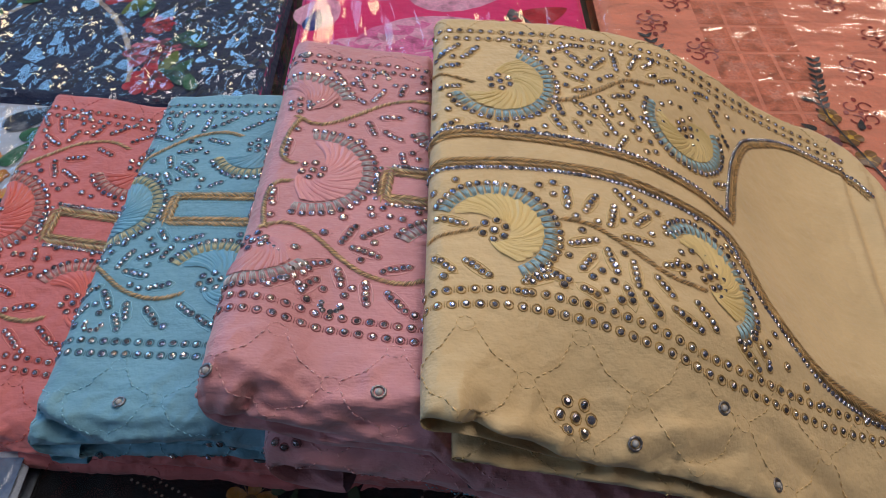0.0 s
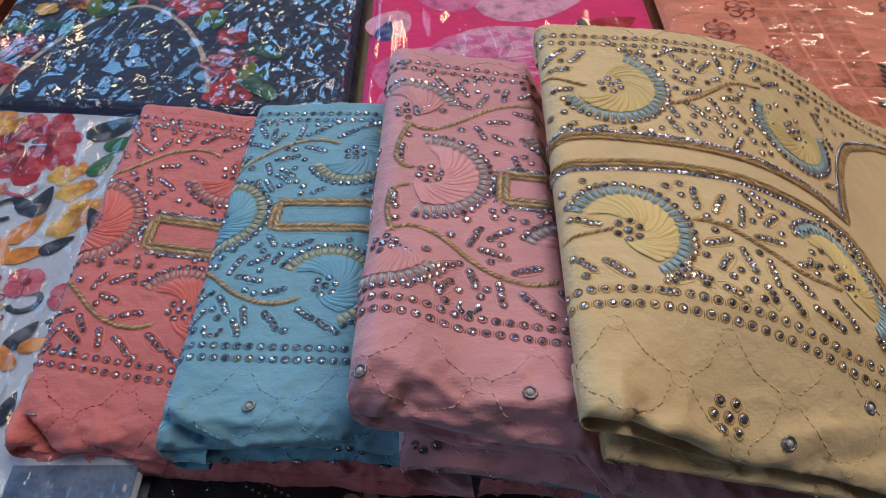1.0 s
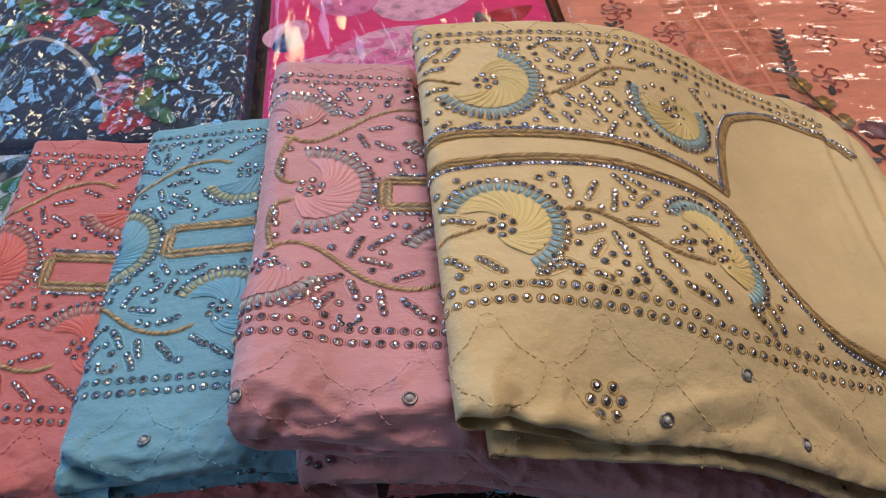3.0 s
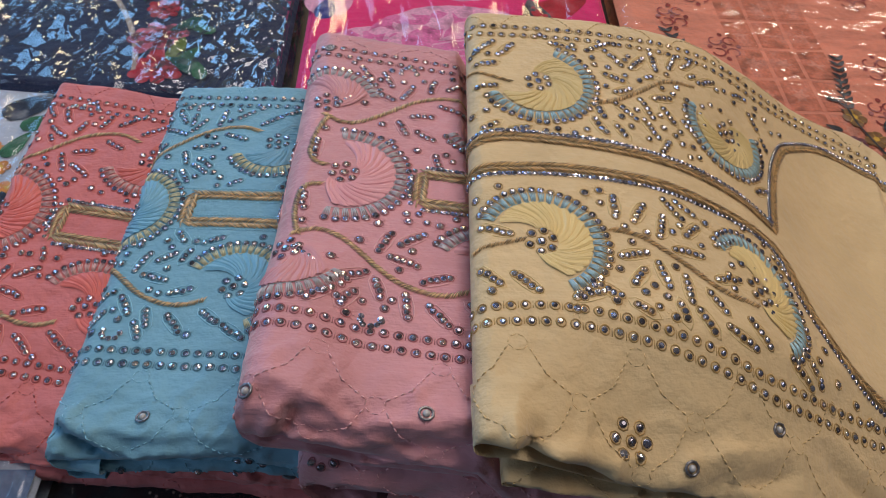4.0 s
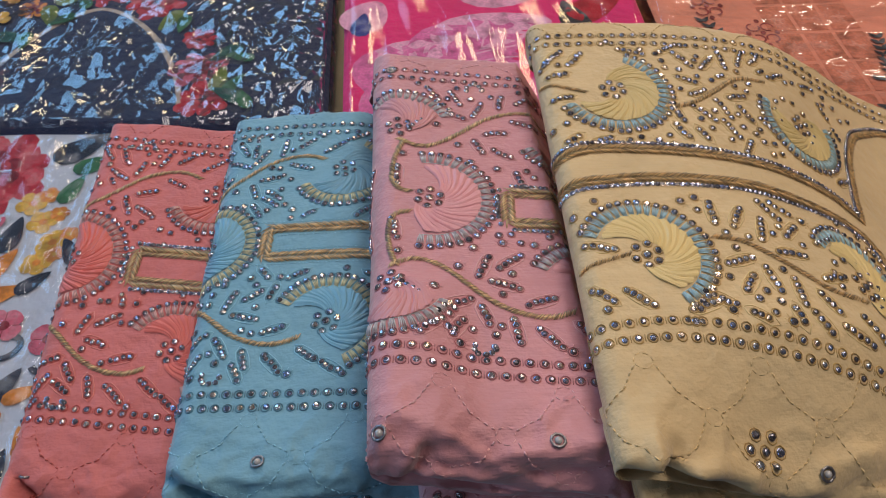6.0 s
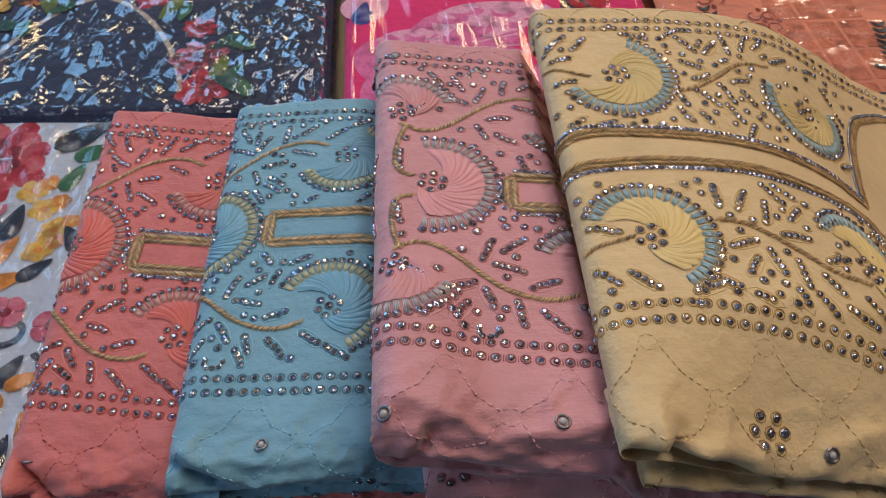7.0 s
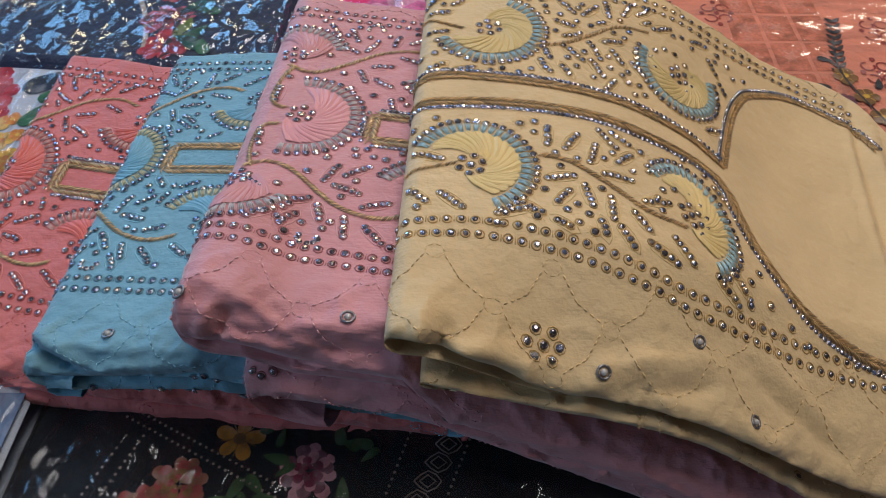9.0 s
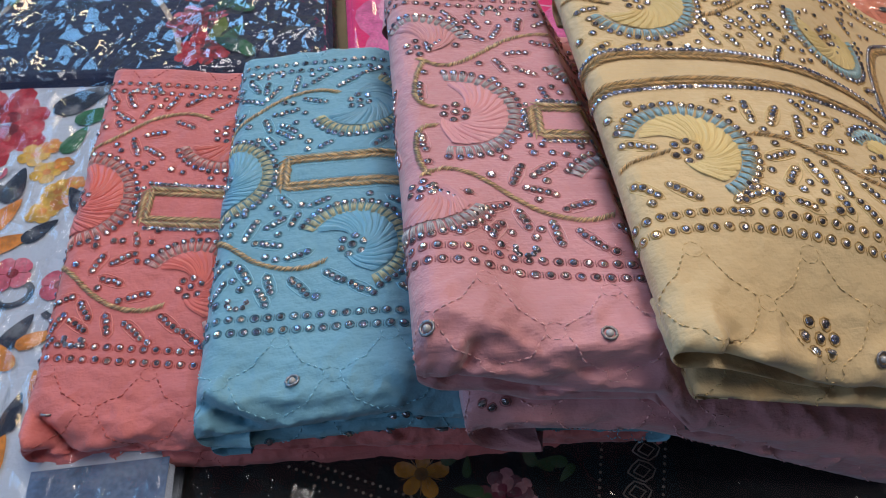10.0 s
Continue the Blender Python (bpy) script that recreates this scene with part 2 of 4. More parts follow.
GARMENTS = {
    "coral": dict(up=Sheet((-0.247, 0.328), -8, -0.039, -0.080, 0.30, -0.143, 0.06, 0.123, (0.010, 0.013, 0.007, 0.01), top_coral, 1.3, 0.7,
                           ((-0.012, -0.144, 128, 0.017, 0.0040, 0.010), (-0.024, -0.156, 30, 0.014, 0.0035, 0.009), (0.02, -0.150, 20, 0.02, 0.004, 0.005))),
                  low=Sheet((-0.247, 0.328), -8, -0.030, -0.080, 0.32, -0.147, 0.06, 0.107, (0.008, 0.006, 0.006, 0.01), lower(top_coral, 0.020), 4.1, 0.7)),
    "blue": dict(up=Sheet((-0.161, 0.316), -5, -0.032, -0.045, 0.20, -0.151, 0.03, 0.122, (0.012, 0.0150, 0.008, 0.01), top_blue, 2.7, 0.6,
                          ((-0.012, -0.150, -28, 0.020, 0.004, 0.008), (0.045, -0.162, 8, 0.03, 0.004, 0.005))),
                 low=Sheet((-0.161, 0.316), -5, -0.029, -0.045, 0.205, -0.149, 0.04, 0.113, (0.006, 0.0060, 0.006, 0.01), lower(top_blue, 0.028), 6.2, 0.7)),
    "pink": dict(up=Sheet((-0.0265, 0.288), -5, -0.0675, -0.055, 0.26, -0.145, -0.02, 0.141, (0.015, 0.021, 0.011, 0.01), top_pink, 5.5, 0.5,
                          ((-0.040, -0.156, 70, 0.015, 0.0032, 0.007), (-0.024, -0.166, 12, 0.026, 0.005, 0.007), (0.02, -0.148, 10, 0.03, 0.006, 0.005))),
                 low=Sheet((-0.0265, 0.288), -5, -0.056, -0.120, 0.28, -0.144, -0.02, 0.118, (0.024, 0.020, 0.009, 0.01), top_pink_lower, 8.4, 0.8)),
    "yellow": dict(up=Sheet((-0.012, 0.2855), -1, 0.0130, 0.012, 0.336, -0.151, -0.035, back_yellow, (0.009, 0.0042, 0.009, 0.014), top_yellow, 9.1, 0.6,
                            ((0.034, -0.158, 80, 0.016, 0.0045, 0.010), (0.052, -0.160, 20, 0.016, 0.004, 0.006), (0.292, 0.01, 84, 0.09, 0.0030, 0.0030), (0.308, 0.0, 82, 0.08, 0.0030, 0.0035), (0.130, -0.150, 15, 0.03, 0.005, 0.005), (0.205, -0.140, -20, 0.03, 0.005, 0.004))),
                   low=Sheet((-0.012, 0.2855), -1, 0.025, 0.0, 0.332, -0.151, -0.050, back_yellow, (0.004, 0.0032, 0.007, 0.012), top_yellow_lower, 11.3, 1.0)),
}
LABELS = {
    "coral": "folded coral cotton kurta with gold cord and rhinestones",
    "blue": "folded sky blue cotton kurta with embroidery and rhinestones",
    "pink": "thickly folded pale pink kurta with silver rhinestone embroidery",
    "yellow": "folded butter yellow kurta with rhinestone neckline on top",
}
THING = {}
for key, g in GARMENTS.items():
    thing = empty("folded_kurta", (g["up"].o[0], g["up"].o[1], 0), LABELS[key], "garment", "row of folded kurtas")
    thing.matrix_world = Matrix.Identity(4)
    THING[key] = thing
    g["up"].build("upper_fold", MAT[key], thing, flap=0.3 if key in ("pink", "yellow") else 0.012)
    g["low"].build("lower_fold", MAT[key], thing, step=0.0036)


# ---- room and counter ----
wall_mat = plain("cream_wall_paint", (0.26, 0.25, 0.25), 0.8, vary=0.06, scale=3.0, bump=0.1)
floor_mat = plain("grey_floor_tile", (0.25, 0.24, 0.23), 0.45, vary=0.1, scale=5.0)
counter_mat = plain("dark_counter_laminate", (0.05, 0.045, 0.05), 0.4, vary=0.2, scale=30.0)


def box(name, x0, x1, y0, y1, z0, z1, material, kind="structure", label="", category="", bevel=0.0):
    bm = bmesh.new()
    bmesh.ops.create_cube(bm, size=1, matrix=Matrix.LocRotScale(((x0 + x1) / 2, (y0 + y1) / 2, (z0 + z1) / 2), None, (x1 - x0, y1 - y0, z1 - z0)))
    if bevel:
        bmesh.ops.bevel(bm, geom=bm.edges[:], offset=bevel, segments=2, affect="EDGES")
    me = bpy.data.meshes.new(name)
    bm.to_mesh(me)
    bm.free()
    me.materials.append(material)
    return tagged(new(name, me), label, category, "", kind)


box("floor", -2.6, 2.6, -2.6, 3.2, -0.95, -0.85, floor_mat, label="plain grey tiled shop floor", category="floor")
box("ceiling", -2.6, 2.6, -2.6, 3.2, 2.0, 2.1, wall_mat, label="plain pale shop ceiling", category="ceiling")
box("wall_north", -2.6, 2.6, 3.2, 3.3, -0.85, 2.0, wall_mat, label="plain cream painted shop wall", category="wall")
box("wall_east", 2.6, 2.7, -2.6, 3.2, -0.85, 2.0, wall_mat, label="plain cream painted shop wall", category="wall")
box("wall_west", -2.7, -2.6, -2.6, 3.2, -0.85, 2.0, wall_mat, label="plain cream painted shop wall", category="wall")
box("wall_south", -2.6, 2.6, -2.7, -2.6, -0.85, 2.0, wall_mat, label="plain cream painted shop wall", category="wall")
box("counter", -1.1, 1.1, -0.15, 1.25, -0.85, -0.022, counter_mat, kind="", label="dark laminate shop counter under the packets", category="counter", bevel=0.006)

# ---- film packets on the counter ----
FILM = {
    "navy": film_material("crumpled_clear_film", (1.0, 0.6, 1.0), 0.78, 0.06, 46.0, 1.2),
    "crisp": film_material("crinkled_clear_film", (1.0, 0.7, 1.0), 0.9, 0.05, 52.0, 2.0),
    "white": film_material("limp_clear_film", (1.0, 0.35, 1.0), 1.0, 0.07, 52.0, 0.5),
    "smooth": film_material("smooth_clear_film", (1.0, 0.16, 1.0), 0.8, 0.06, 34.0, 0.55),
    "dark": film_material("loose_clear_film", (1.0, 0.45, 1.0), 0.9, 0.05, 48.0, 0.4),
    "taut": film_material("taut_clear_film", (0.4, 1.0, 1.0), 0.6, 0.07, 38.0, 0.7),
}


def packet(name, corners, z0, z1, colour, film, label, seed, lift=0.003, print_rough=0.7, fold=None):
    """A folded printed cloth, a soft-edged slab, inside a clear film. corners: plan, anticlockwise from the near left one."""
    thing = empty(name, (0, 0, 0), label, "packet", "packets on the counter")
    p00, p10, p11, p01 = [Vector((x, y, 0)) for x, y in corners]

    def plan(u, v):
        return (p00 * (1 - u) + p10 * u) * (1 - v) + (p01 * (1 - u) + p11 * u) * v

    def ground(x, y):
        return z1 + 0.0012 * noise.noise((x * 14, y * 14, seed))

    def slab(u, v):
        e = min(u, 1 - u) * (p10 - p00).length, min(v, 1 - v) * (p01 - p00).length
        q = plan(u, v)
        r = 0.006
        d = sum(max(0.0, r - x) ** 2 for x in e) / r
        return Vector((q.x, q.y, ground(q.x, q.y) - min(d, z1 - z0)))

    def skin(u, v):
        s = 0.006
        q = plan(u * (1 + 2 * s) - s, v * (1 + 2 * s) - s)
        e = min(min(u, 1 - u) * (p10 - p00).length, min(v, 1 - v) * (p01 - p00).length)
        n = noise.noise((q.x * 9, q.y * 16, seed + 5)) + 0.5 * noise.noise((q.x * 30, q.y * 22, seed + 2))
        return Vector((q.x, q.y, z1 + lift + 0.0014 * n - (z1 - z0) * smooth01(1 - e / 0.007)))

    grid_mesh("folded_cloth", slab, 60, 60, cloth(name + "_print_ground", colour, print_rough, 0.1), thing)
    base = grid_mesh("cloth_underside", lambda u, v: Vector((*plan(u, v).xy, z0)), 2, 2, cloth(name + "_underside", colour, print_rough, 0.1), thing, flip=True)
    part, second = fold or (1.0, film)
    grid_mesh("film_wrap", lambda u, v: skin(u * part, v), 90, 90, FILM[film], thing, "clear crumpled plastic film").visible_shadow = False
    if fold:
        grid_mesh("film_fold", lambda u, v: skin(part + (1 - part) * u, v), 60, 90, FILM[second], thing, "tightly crinkled shiny plastic film").visible_shadow = False
    return thing, ground


navy, navy_ground = packet("navy_packet", ((-0.46, 0.497), (-0.130, 0.478), (-0.122, 0.86), (-0.45, 0.87)), -0.02, 0.010, (0.014, 0.022, 0.065), "navy",
                         "navy floral printed cloth folded inside crumpled clear film", 1.0, fold=(0.70, "crisp"))
white, white_ground = packet("white_packet", ((-0.62, 0.04), (-0.226, 0.04), (-0.215, 0.502), (-0.62, 0.518)), -0.02, 0.004, (0.52, 0.57, 0.66), "white",
                           "white cloth with red and orange floral print in film", 2.0)
rose, rose_ground = packet("pink_packet", ((-0.118, 0.44), (0.150, 0.44), (0.150, 0.86), (-0.112, 0.86)), -0.02, 0.016, (0.74, 0.025, 0.17), "smooth",
                         "bright pink swirl printed cloth in shiny clear film", 3.0)
orange, orange_ground = packet("orange_packet", ((0.162, 0.34), (0.60, 0.34), (0.60, 0.88), (0.170, 0.88)), -0.02, 0.006, (0.72, 0.27, 0.17), "taut",
                             "orange checked cloth with floral border in clear film", 4.0)
black, black_ground = packet("black_packet", ((-0.232, -0.10), (0.195, -0.10), (0.20, 0.40), (-0.212, 0.40)), -0.02, -0.006, (0.0045, 0.004, 0.006), "dark",
                           "black cloth with rose print and dotted bands in film", 5.0)
maroon, maroon_ground = packet("maroon_packet", ((0.20, -0.10), (0.60, -0.10), (0.60, 0.33), (0.205, 0.33)), -0.02, -0.006, (0.10, 0.008, 0.02), "smooth",
                             "dark maroon cloth folded in clear film", 6.0)

amber, amber_ground = packet("amber_packet", ((-0.80, 0.512), (-0.474, 0.512), (-0.464, 0.86), (-0.80, 0.86)), -0.02, 0.012, (0.42, 0.10, 0.03), "smooth",
                             "amber brown printed cloth folded in clear film", 7.0)


# ---- embroidery and rhinestones ----


def thread_material(name, colour, rough=0.45, metal=0.0, spread=0.25):
    m, nt, p = nodes_of(name)
    g = nt.nodes.new("ShaderNodeNewGeometry")
    link(nt, ramp(nt, g.outputs["Random Per Island"], [(0.0, shade(colour, 1 - spread)), (1.0, shade(colour, 1 + spread))]), p.inputs["Base Color"])
    p.inputs["Roughness"].default_value, p.inputs["Metallic"].default_value = rough, metal
    p.inputs["Sheen Weight"].default_value = 0.2
    w = add(nt, "ShaderNodeTexNoise", Scale=1400.0, Detail=2.0)
    link(nt, coords(nt), w.inputs["Vector"])
    b = add(nt, "ShaderNodeBump", Strength=0.4, Distance=0.0004)
    link(nt, w.outputs[0], b.inputs["Height"])
    link(nt, b.outputs[0], p.inputs["Normal"])
    return m


def crystal_material():
    m, nt, p = nodes_of("foil_backed_crystal")
    info, g = nt.nodes.new("ShaderNodeObjectInfo"), nt.nodes.new("ShaderNodeNewGeometry")
    s = nt.nodes.new("ShaderNodeMath")
    s.operation = "ADD"
    link(nt, info.outputs["Random"], s.inputs[0])
    link(nt, g.outputs["Random Per Island"], s.inputs[1])
    f = nt.nodes.new("ShaderNodeMath")
    f.operation = "FRACT"
    link(nt, s.outputs[0], f.inputs[0])
    col = ramp(nt, f.outputs[0], [(0.0, (0.22, 0.20, 0.22)), (0.35, (0.46, 0.44, 0.48)), (0.6, (0.32, 0.35, 0.50)), (0.8, (0.70, 0.68, 0.68)), (0.93, (0.75, 0.60, 0.48)), (1.0, (0.44, 0.56, 0.90))])
    link(nt, col, p.inputs["Base Color"])
    p.inputs["Metallic"].default_value, p.inputs["Roughness"].default_value = 0.92, 0.19
    return m


CRYSTAL = crystal_material()
CUP = plain("dull_silver_cup", (0.32, 0.30, 0.31), 0.35, 0.9, 0.2, 900.0)
GOLD = thread_material("antique_gold_thread", (0.54, 0.34, 0.14), 0.42, 0.35, 0.6)
BRIGHT_GOLD = thread_material("bright_gold_thread", (0.64, 0.44, 0.23), 0.42, 0.35, 0.6)
TONE = {
    "coral": (thread_material("coral_thread", (0.80, 0.25, 0.21)), thread_material("coral_satin", (0.68, 0.155, 0.125), 0.42), thread_material("blush_thread", (0.72, 0.42, 0.38)), BRIGHT_GOLD),
    "blue": (thread_material("blue_thread", (0.27, 0.56, 0.68)), thread_material("blue_satin", (0.165, 0.38, 0.50), 0.42), thread_material("cream_thread", (0.66, 0.62, 0.38)), BRIGHT_GOLD),
    "pink": (thread_material("pink_thread", (0.80, 0.42, 0.43)), thread_material("pink_satin", (0.68, 0.31, 0.33), 0.42), thread_material("silver_grey_thread", (0.62, 0.57, 0.57)), BRIGHT_GOLD),
    "yellow": (thread_material("straw_thread", (0.84, 0.60, 0.27)), thread_material("yellow_satin", (0.70, 0.52, 0.22), 0.42), thread_material("pale_blue_thread", (0.42, 0.60, 0.64)), GOLD),
}


def stone_parts(r):
    """Facets of a foil-backed stone: a flat table, two rings of facets and a low cup round them."""
    verts, faces = [], []
    for k, (rad, z) in enumerate(((0.52, 0.62), (0.86, 0.38), (1.0, 0.16), (1.12, 0.10), (1.12, -0.25))):
        for i in range(8):
            t = math.tau * (i + 0.5 * (k == 1)) / 8
            verts.append((r * rad * math.cos(t), r * rad * math.sin(t), r * z))
    faces.append(tuple(range(8)))
    for k in range(4):
        for i in range(8):
            j = (i + 1) % 8
            faces.append((k * 8 + i, (k + 1) * 8 + i, (k + 1) * 8 + j, k * 8 + j))
    return verts, faces


STONE_R = 0.00150
sv, sf = stone_parts(1.0)
STONE = bpy.data.meshes.new("rhinestone")
STONE.from_pydata([tuple(STONE_R * c for c in v) for v in sv], [], sf)
STONE.materials.append(CRYSTAL)
STONE.materials.append(CUP)
for k, poly in enumerate(STONE.polygons):
    poly.material_index = 1 if k > 24 else 0


PEARL = plain("grey_pearl", (0.55, 0.52, 0.50), 0.22, 0.15, 0.15, 300.0)
GEM = bpy.data.meshes.new("gem_stone")
gv = [(0.0, 0.0, STONE_R * 0.95)] + [(STONE_R * math.cos(h) * math.cos(math.tau * k / 12), STONE_R * math.cos(h) * math.sin(math.tau * k / 12), STONE_R * 0.95 * math.sin(h))
                                  for h in (1.1, 0.7, 0.3, -0.3) for k in range(12)]
gf = [(0, 1 + k, 1 + (k + 1) % 12) for k in range(12)] + [(1 + 12 * j + k, 13 + 12 * j + k, 13 + 12 * j + (k + 1) % 12, 1 + 12 * j + (k + 1) % 12) for j in range(3) for k in range(12)]
GEM.from_pydata(gv, [], gf)
GEM.polygons.foreach_set("use_smooth", [True] * len(GEM.polygons))
GEM.materials.append(PEARL)


def spline(points, step=0.001):
    """A smooth curve through points of the plan, at even steps."""
    out = []
    n = len(points)
    for i in range(n - 1):
        p0, p1, p2, p3 = points[max(i - 1, 0)], points[i], points[i + 1], points[min(i + 2, n - 1)]
        m = max(1, int(math.dist(p1, p2) / step))
        for k in range(m):
            t = k / m
            out.append(tuple(0.5 * (2 * p1[j] + (p2[j] - p0[j]) * t + (2 * p0[j] - 5 * p1[j] + 4 * p2[j] - p3[j]) * t * t
                                    + (3 * p1[j] - p0[j] - 3 * p2[j] + p3[j]) * t ** 3) for j in (0, 1)))
    out.append(tuple(points[-1]))
    return out


def mm(points):
    return [(a / 1000, b / 1000) for a, b in points]


def along(points, gap):
    """Places at even gaps along a curve, with the direction there."""
    out, left = [], 0.0
    for p, q in zip(points, points[1:]):
        d = math.dist(p, q)
        while d > 0 and left <= d:
            f = left / d
            out.append((p[0] + (q[0] - p[0]) * f, p[1] + (q[1] - p[1]) * f, math.atan2(q[1] - p[1], q[0] - p[0])))
            left += gap
        left -= d
    return out


LOOSE = ("ring_stitch", "quilting_stitch", "border_stitch")
DEEP = {
    "coral": thread_material("deep_coral_thread", (0.50, 0.075, 0.06)), "blue": thread_material("deep_blue_thread", (0.075, 0.22, 0.30)),
    "pink": thread_material("deep_pink_thread", (0.42, 0.13, 0.14)), "yellow": thread_material("old_gold_thread", (0.48, 0.29, 0.085)),
}


QUILT = {"coral": thread_material("coral_quilting_thread", (0.60, 0.12, 0.10)), "yellow": thread_material("straw_quilting_thread", (0.74, 0.52, 0.24))}


class Needle:
    """Sews on one sheet; each kind of work gathers in a mesh of its own."""

    def __init__(self, key, sheet, thing, seed):
        self.key, self.s, self.thing, self.rng = key, sheet, thing, random.Random(seed)
        self.buf = {}
        self.stones, self.chain, self.gems = [], [], []
        self.tone, self.satin, self.fringe, self.gold = TONE[key]
        self.motif = 0
        self.discs, self.lines = [], []

    def seen(self, a, b):
        s = self.s
        return a > s.left + s.skew * b + s.rl - 2.0 * s.rl

    def tube(self, kind, pts, r, lift=0.0, sides=5, flat=0.7):
        """A thread along plan points (a, b, height)."""
        if len(pts) < 2 or not self.seen(pts[0][0], pts[0][1]):
            return
        verts, faces = self.buf.setdefault((kind, 0 if kind in LOOSE else self.motif), ([], []))
        base = len(verts)
        n = self.s.normal(pts[0][0], pts[0][1])
        ps = [self.s(a, b) + n * (h + lift) for a, b, h in pts]
        for i, p in enumerate(ps):
            d = (ps[min(i + 1, len(ps) - 1)] - ps[max(i - 1, 0)]).normalized()
            side = d.cross(n).normalized()
            up = side.cross(d)
            rr = r * (0.55 if i in (0, len(ps) - 1) else 1.0)
            for k in range(sides):
                t = math.tau * k / sides
                verts.append(tuple(p + side * (rr * math.cos(t)) + up * (rr * flat * math.sin(t))))
        for i in range(len(ps) - 1):
            for k in range(sides):
                j = (k + 1) % sides
                faces.append((base + i * sides + k, base + i * sides + j, base + (i + 1) * sides + j, base + (i + 1) * sides + k))
        faces.append(tuple(base + k for k in range(sides))[::-1])
        faces.append(tuple(base + (len(ps) - 1) * sides + k for k in range(sides)))

    def line(self, kind, pts, r, lift=0.0002):
        """Long thread in short pieces, so that it follows the cloth."""
        for i in range(0, len(pts) - 1, 4):
            self.tube(kind, [(a, b, 0.0) for a, b in pts[i:i + 5]], r, lift)

    def ring(self, a, b, rad, r=0.00035, kind="ring_stitch", n=10, squash=1.0):
        pts = [(a + rad * math.cos(math.tau * k / n), b + squash * rad * math.sin(math.tau * k / n), 0.0) for k in range(n + 1)]
        self.tube(kind, pts, r, 0.0002, 4)

    def stone(self, a, b, size=1.0, ring=True):
        a += self.rng.uniform(-1, 1) * 0.0004
        b += self.rng.uniform(-1, 1) * 0.0004
        if not self.seen(a, b):
            return
        self.stones.append((a, b, size * self.rng.uniform(0.9, 1.06)))
        if ring:
            self.ring(a, b, 0.0023 * size, 0.00036, "border_stitch", 8)

    def cord(self, path, width, chain=0, kind="gold_cord", gap=0.0007):
        """Couched gold cord: slanting stitches laid side by side. chain: side of the stones that edge it."""
        self.motif += 1
        self.lines += [(a, b) for a, b, t in along(path, 0.002)]
        columns = (-1, 1) if width > 0.004 else (0,)
        for a, b, t in along(path, gap):
            c, s = math.cos(t), math.sin(t)
            for side in columns:
                half = width * (0.27 if side else 0.46) * self.rng.uniform(0.85, 1.2)
                mid, lean = side * width * 0.25, width * self.rng.uniform(0.25, 0.55) * (side or 1)
                pts = []
                for q, h in ((-1, 0.0), (0, 0.0004), (1, 0.0)):
                    x, y = mid + q * half, q * lean
                    pts.append((a + c * y - s * x, b + s * y + c * x, h))
                self.tube(kind, pts, 0.00030 * self.rng.uniform(0.7, 1.3), 0.0002 + self.rng.uniform(0, 0.0004), 4)
        if chain:
            off = chain * (width * 0.5 + 0.0016)
            for a, b, t in along(path, 0.0026):
                if self.seen(a, b):
                    self.chain.append((a - math.sin(t) * off, b + math.cos(t) * off))

    def leaf(self, a, b, angle, length=0.0155, stones=5):
        self.motif += 1
        t = radians(angle + self.rng.uniform(-6, 6))
        c, s = math.cos(t), math.sin(t)
        for side in (-1, 1):
            x0, x1, y = -length * 0.5, length * 0.5, side * length * 0.19
            rim = [(x0 - 0.0012, 0), (x0 + 0.002, y), (0, y * 1.15), (x1 - 0.002, y), (x1 + 0.0016, 0)]
            self.tube("leaf_stitch", [(a + c * x - s * q, b + s * x + c * q, 0.0) for x, q in rim], 0.00036, 0.0001, 4)
        n = stones - (self.rng.random() < 0.35)
        for k in range(n):
            x = (k - (n - 1) / 2) * 0.0034
            y = self.rng.uniform(-0.0004, 0.0004)
            self.stone(a + c * x - s * y, b + s * x + c * y, 0.9)

    def dot(self, a, b):
        self.stone(a, b, 1.05)
        for k in range(9):
            t = math.tau * k / 9
            self.tube("ring_stitch", [(a + 0.0029 * math.cos(t), b + 0.0029 * math.sin(t), 0), (a + 0.0042 * math.cos(t), b + 0.0042 * math.sin(t), 0)], 0.0003, 0.0002, 4)

    def shell(self, ca, cb, rad, start, stop, mirror=1, squeeze=(1.0, 1.0), turn=0.0, petals=15, flower=True):
        """A curled paisley: satin petals in a fan, a fringe of pale stitches and stones round its rim."""
        self.motif += 1
        ct, st = math.cos(radians(turn)), math.sin(radians(turn))

        def at(r, ang):
            x, y = r * math.cos(radians(ang)) * squeeze[0], r * math.sin(radians(ang)) * squeeze[1]
            return ca + x * ct - y * st, cb + mirror * (x * st + y * ct)

        r_out, r_in = rad - 0.0085, rad * 0.24
        verts, faces = self.buf.setdefault(("satin_petal", self.motif), ([], []))
        way = 1 if stop > start else -1
        rows, fine, base = 9, 11, len(verts)
        cols = petals * fine
        self.discs.append((ca, cb, rad))
        inside = []
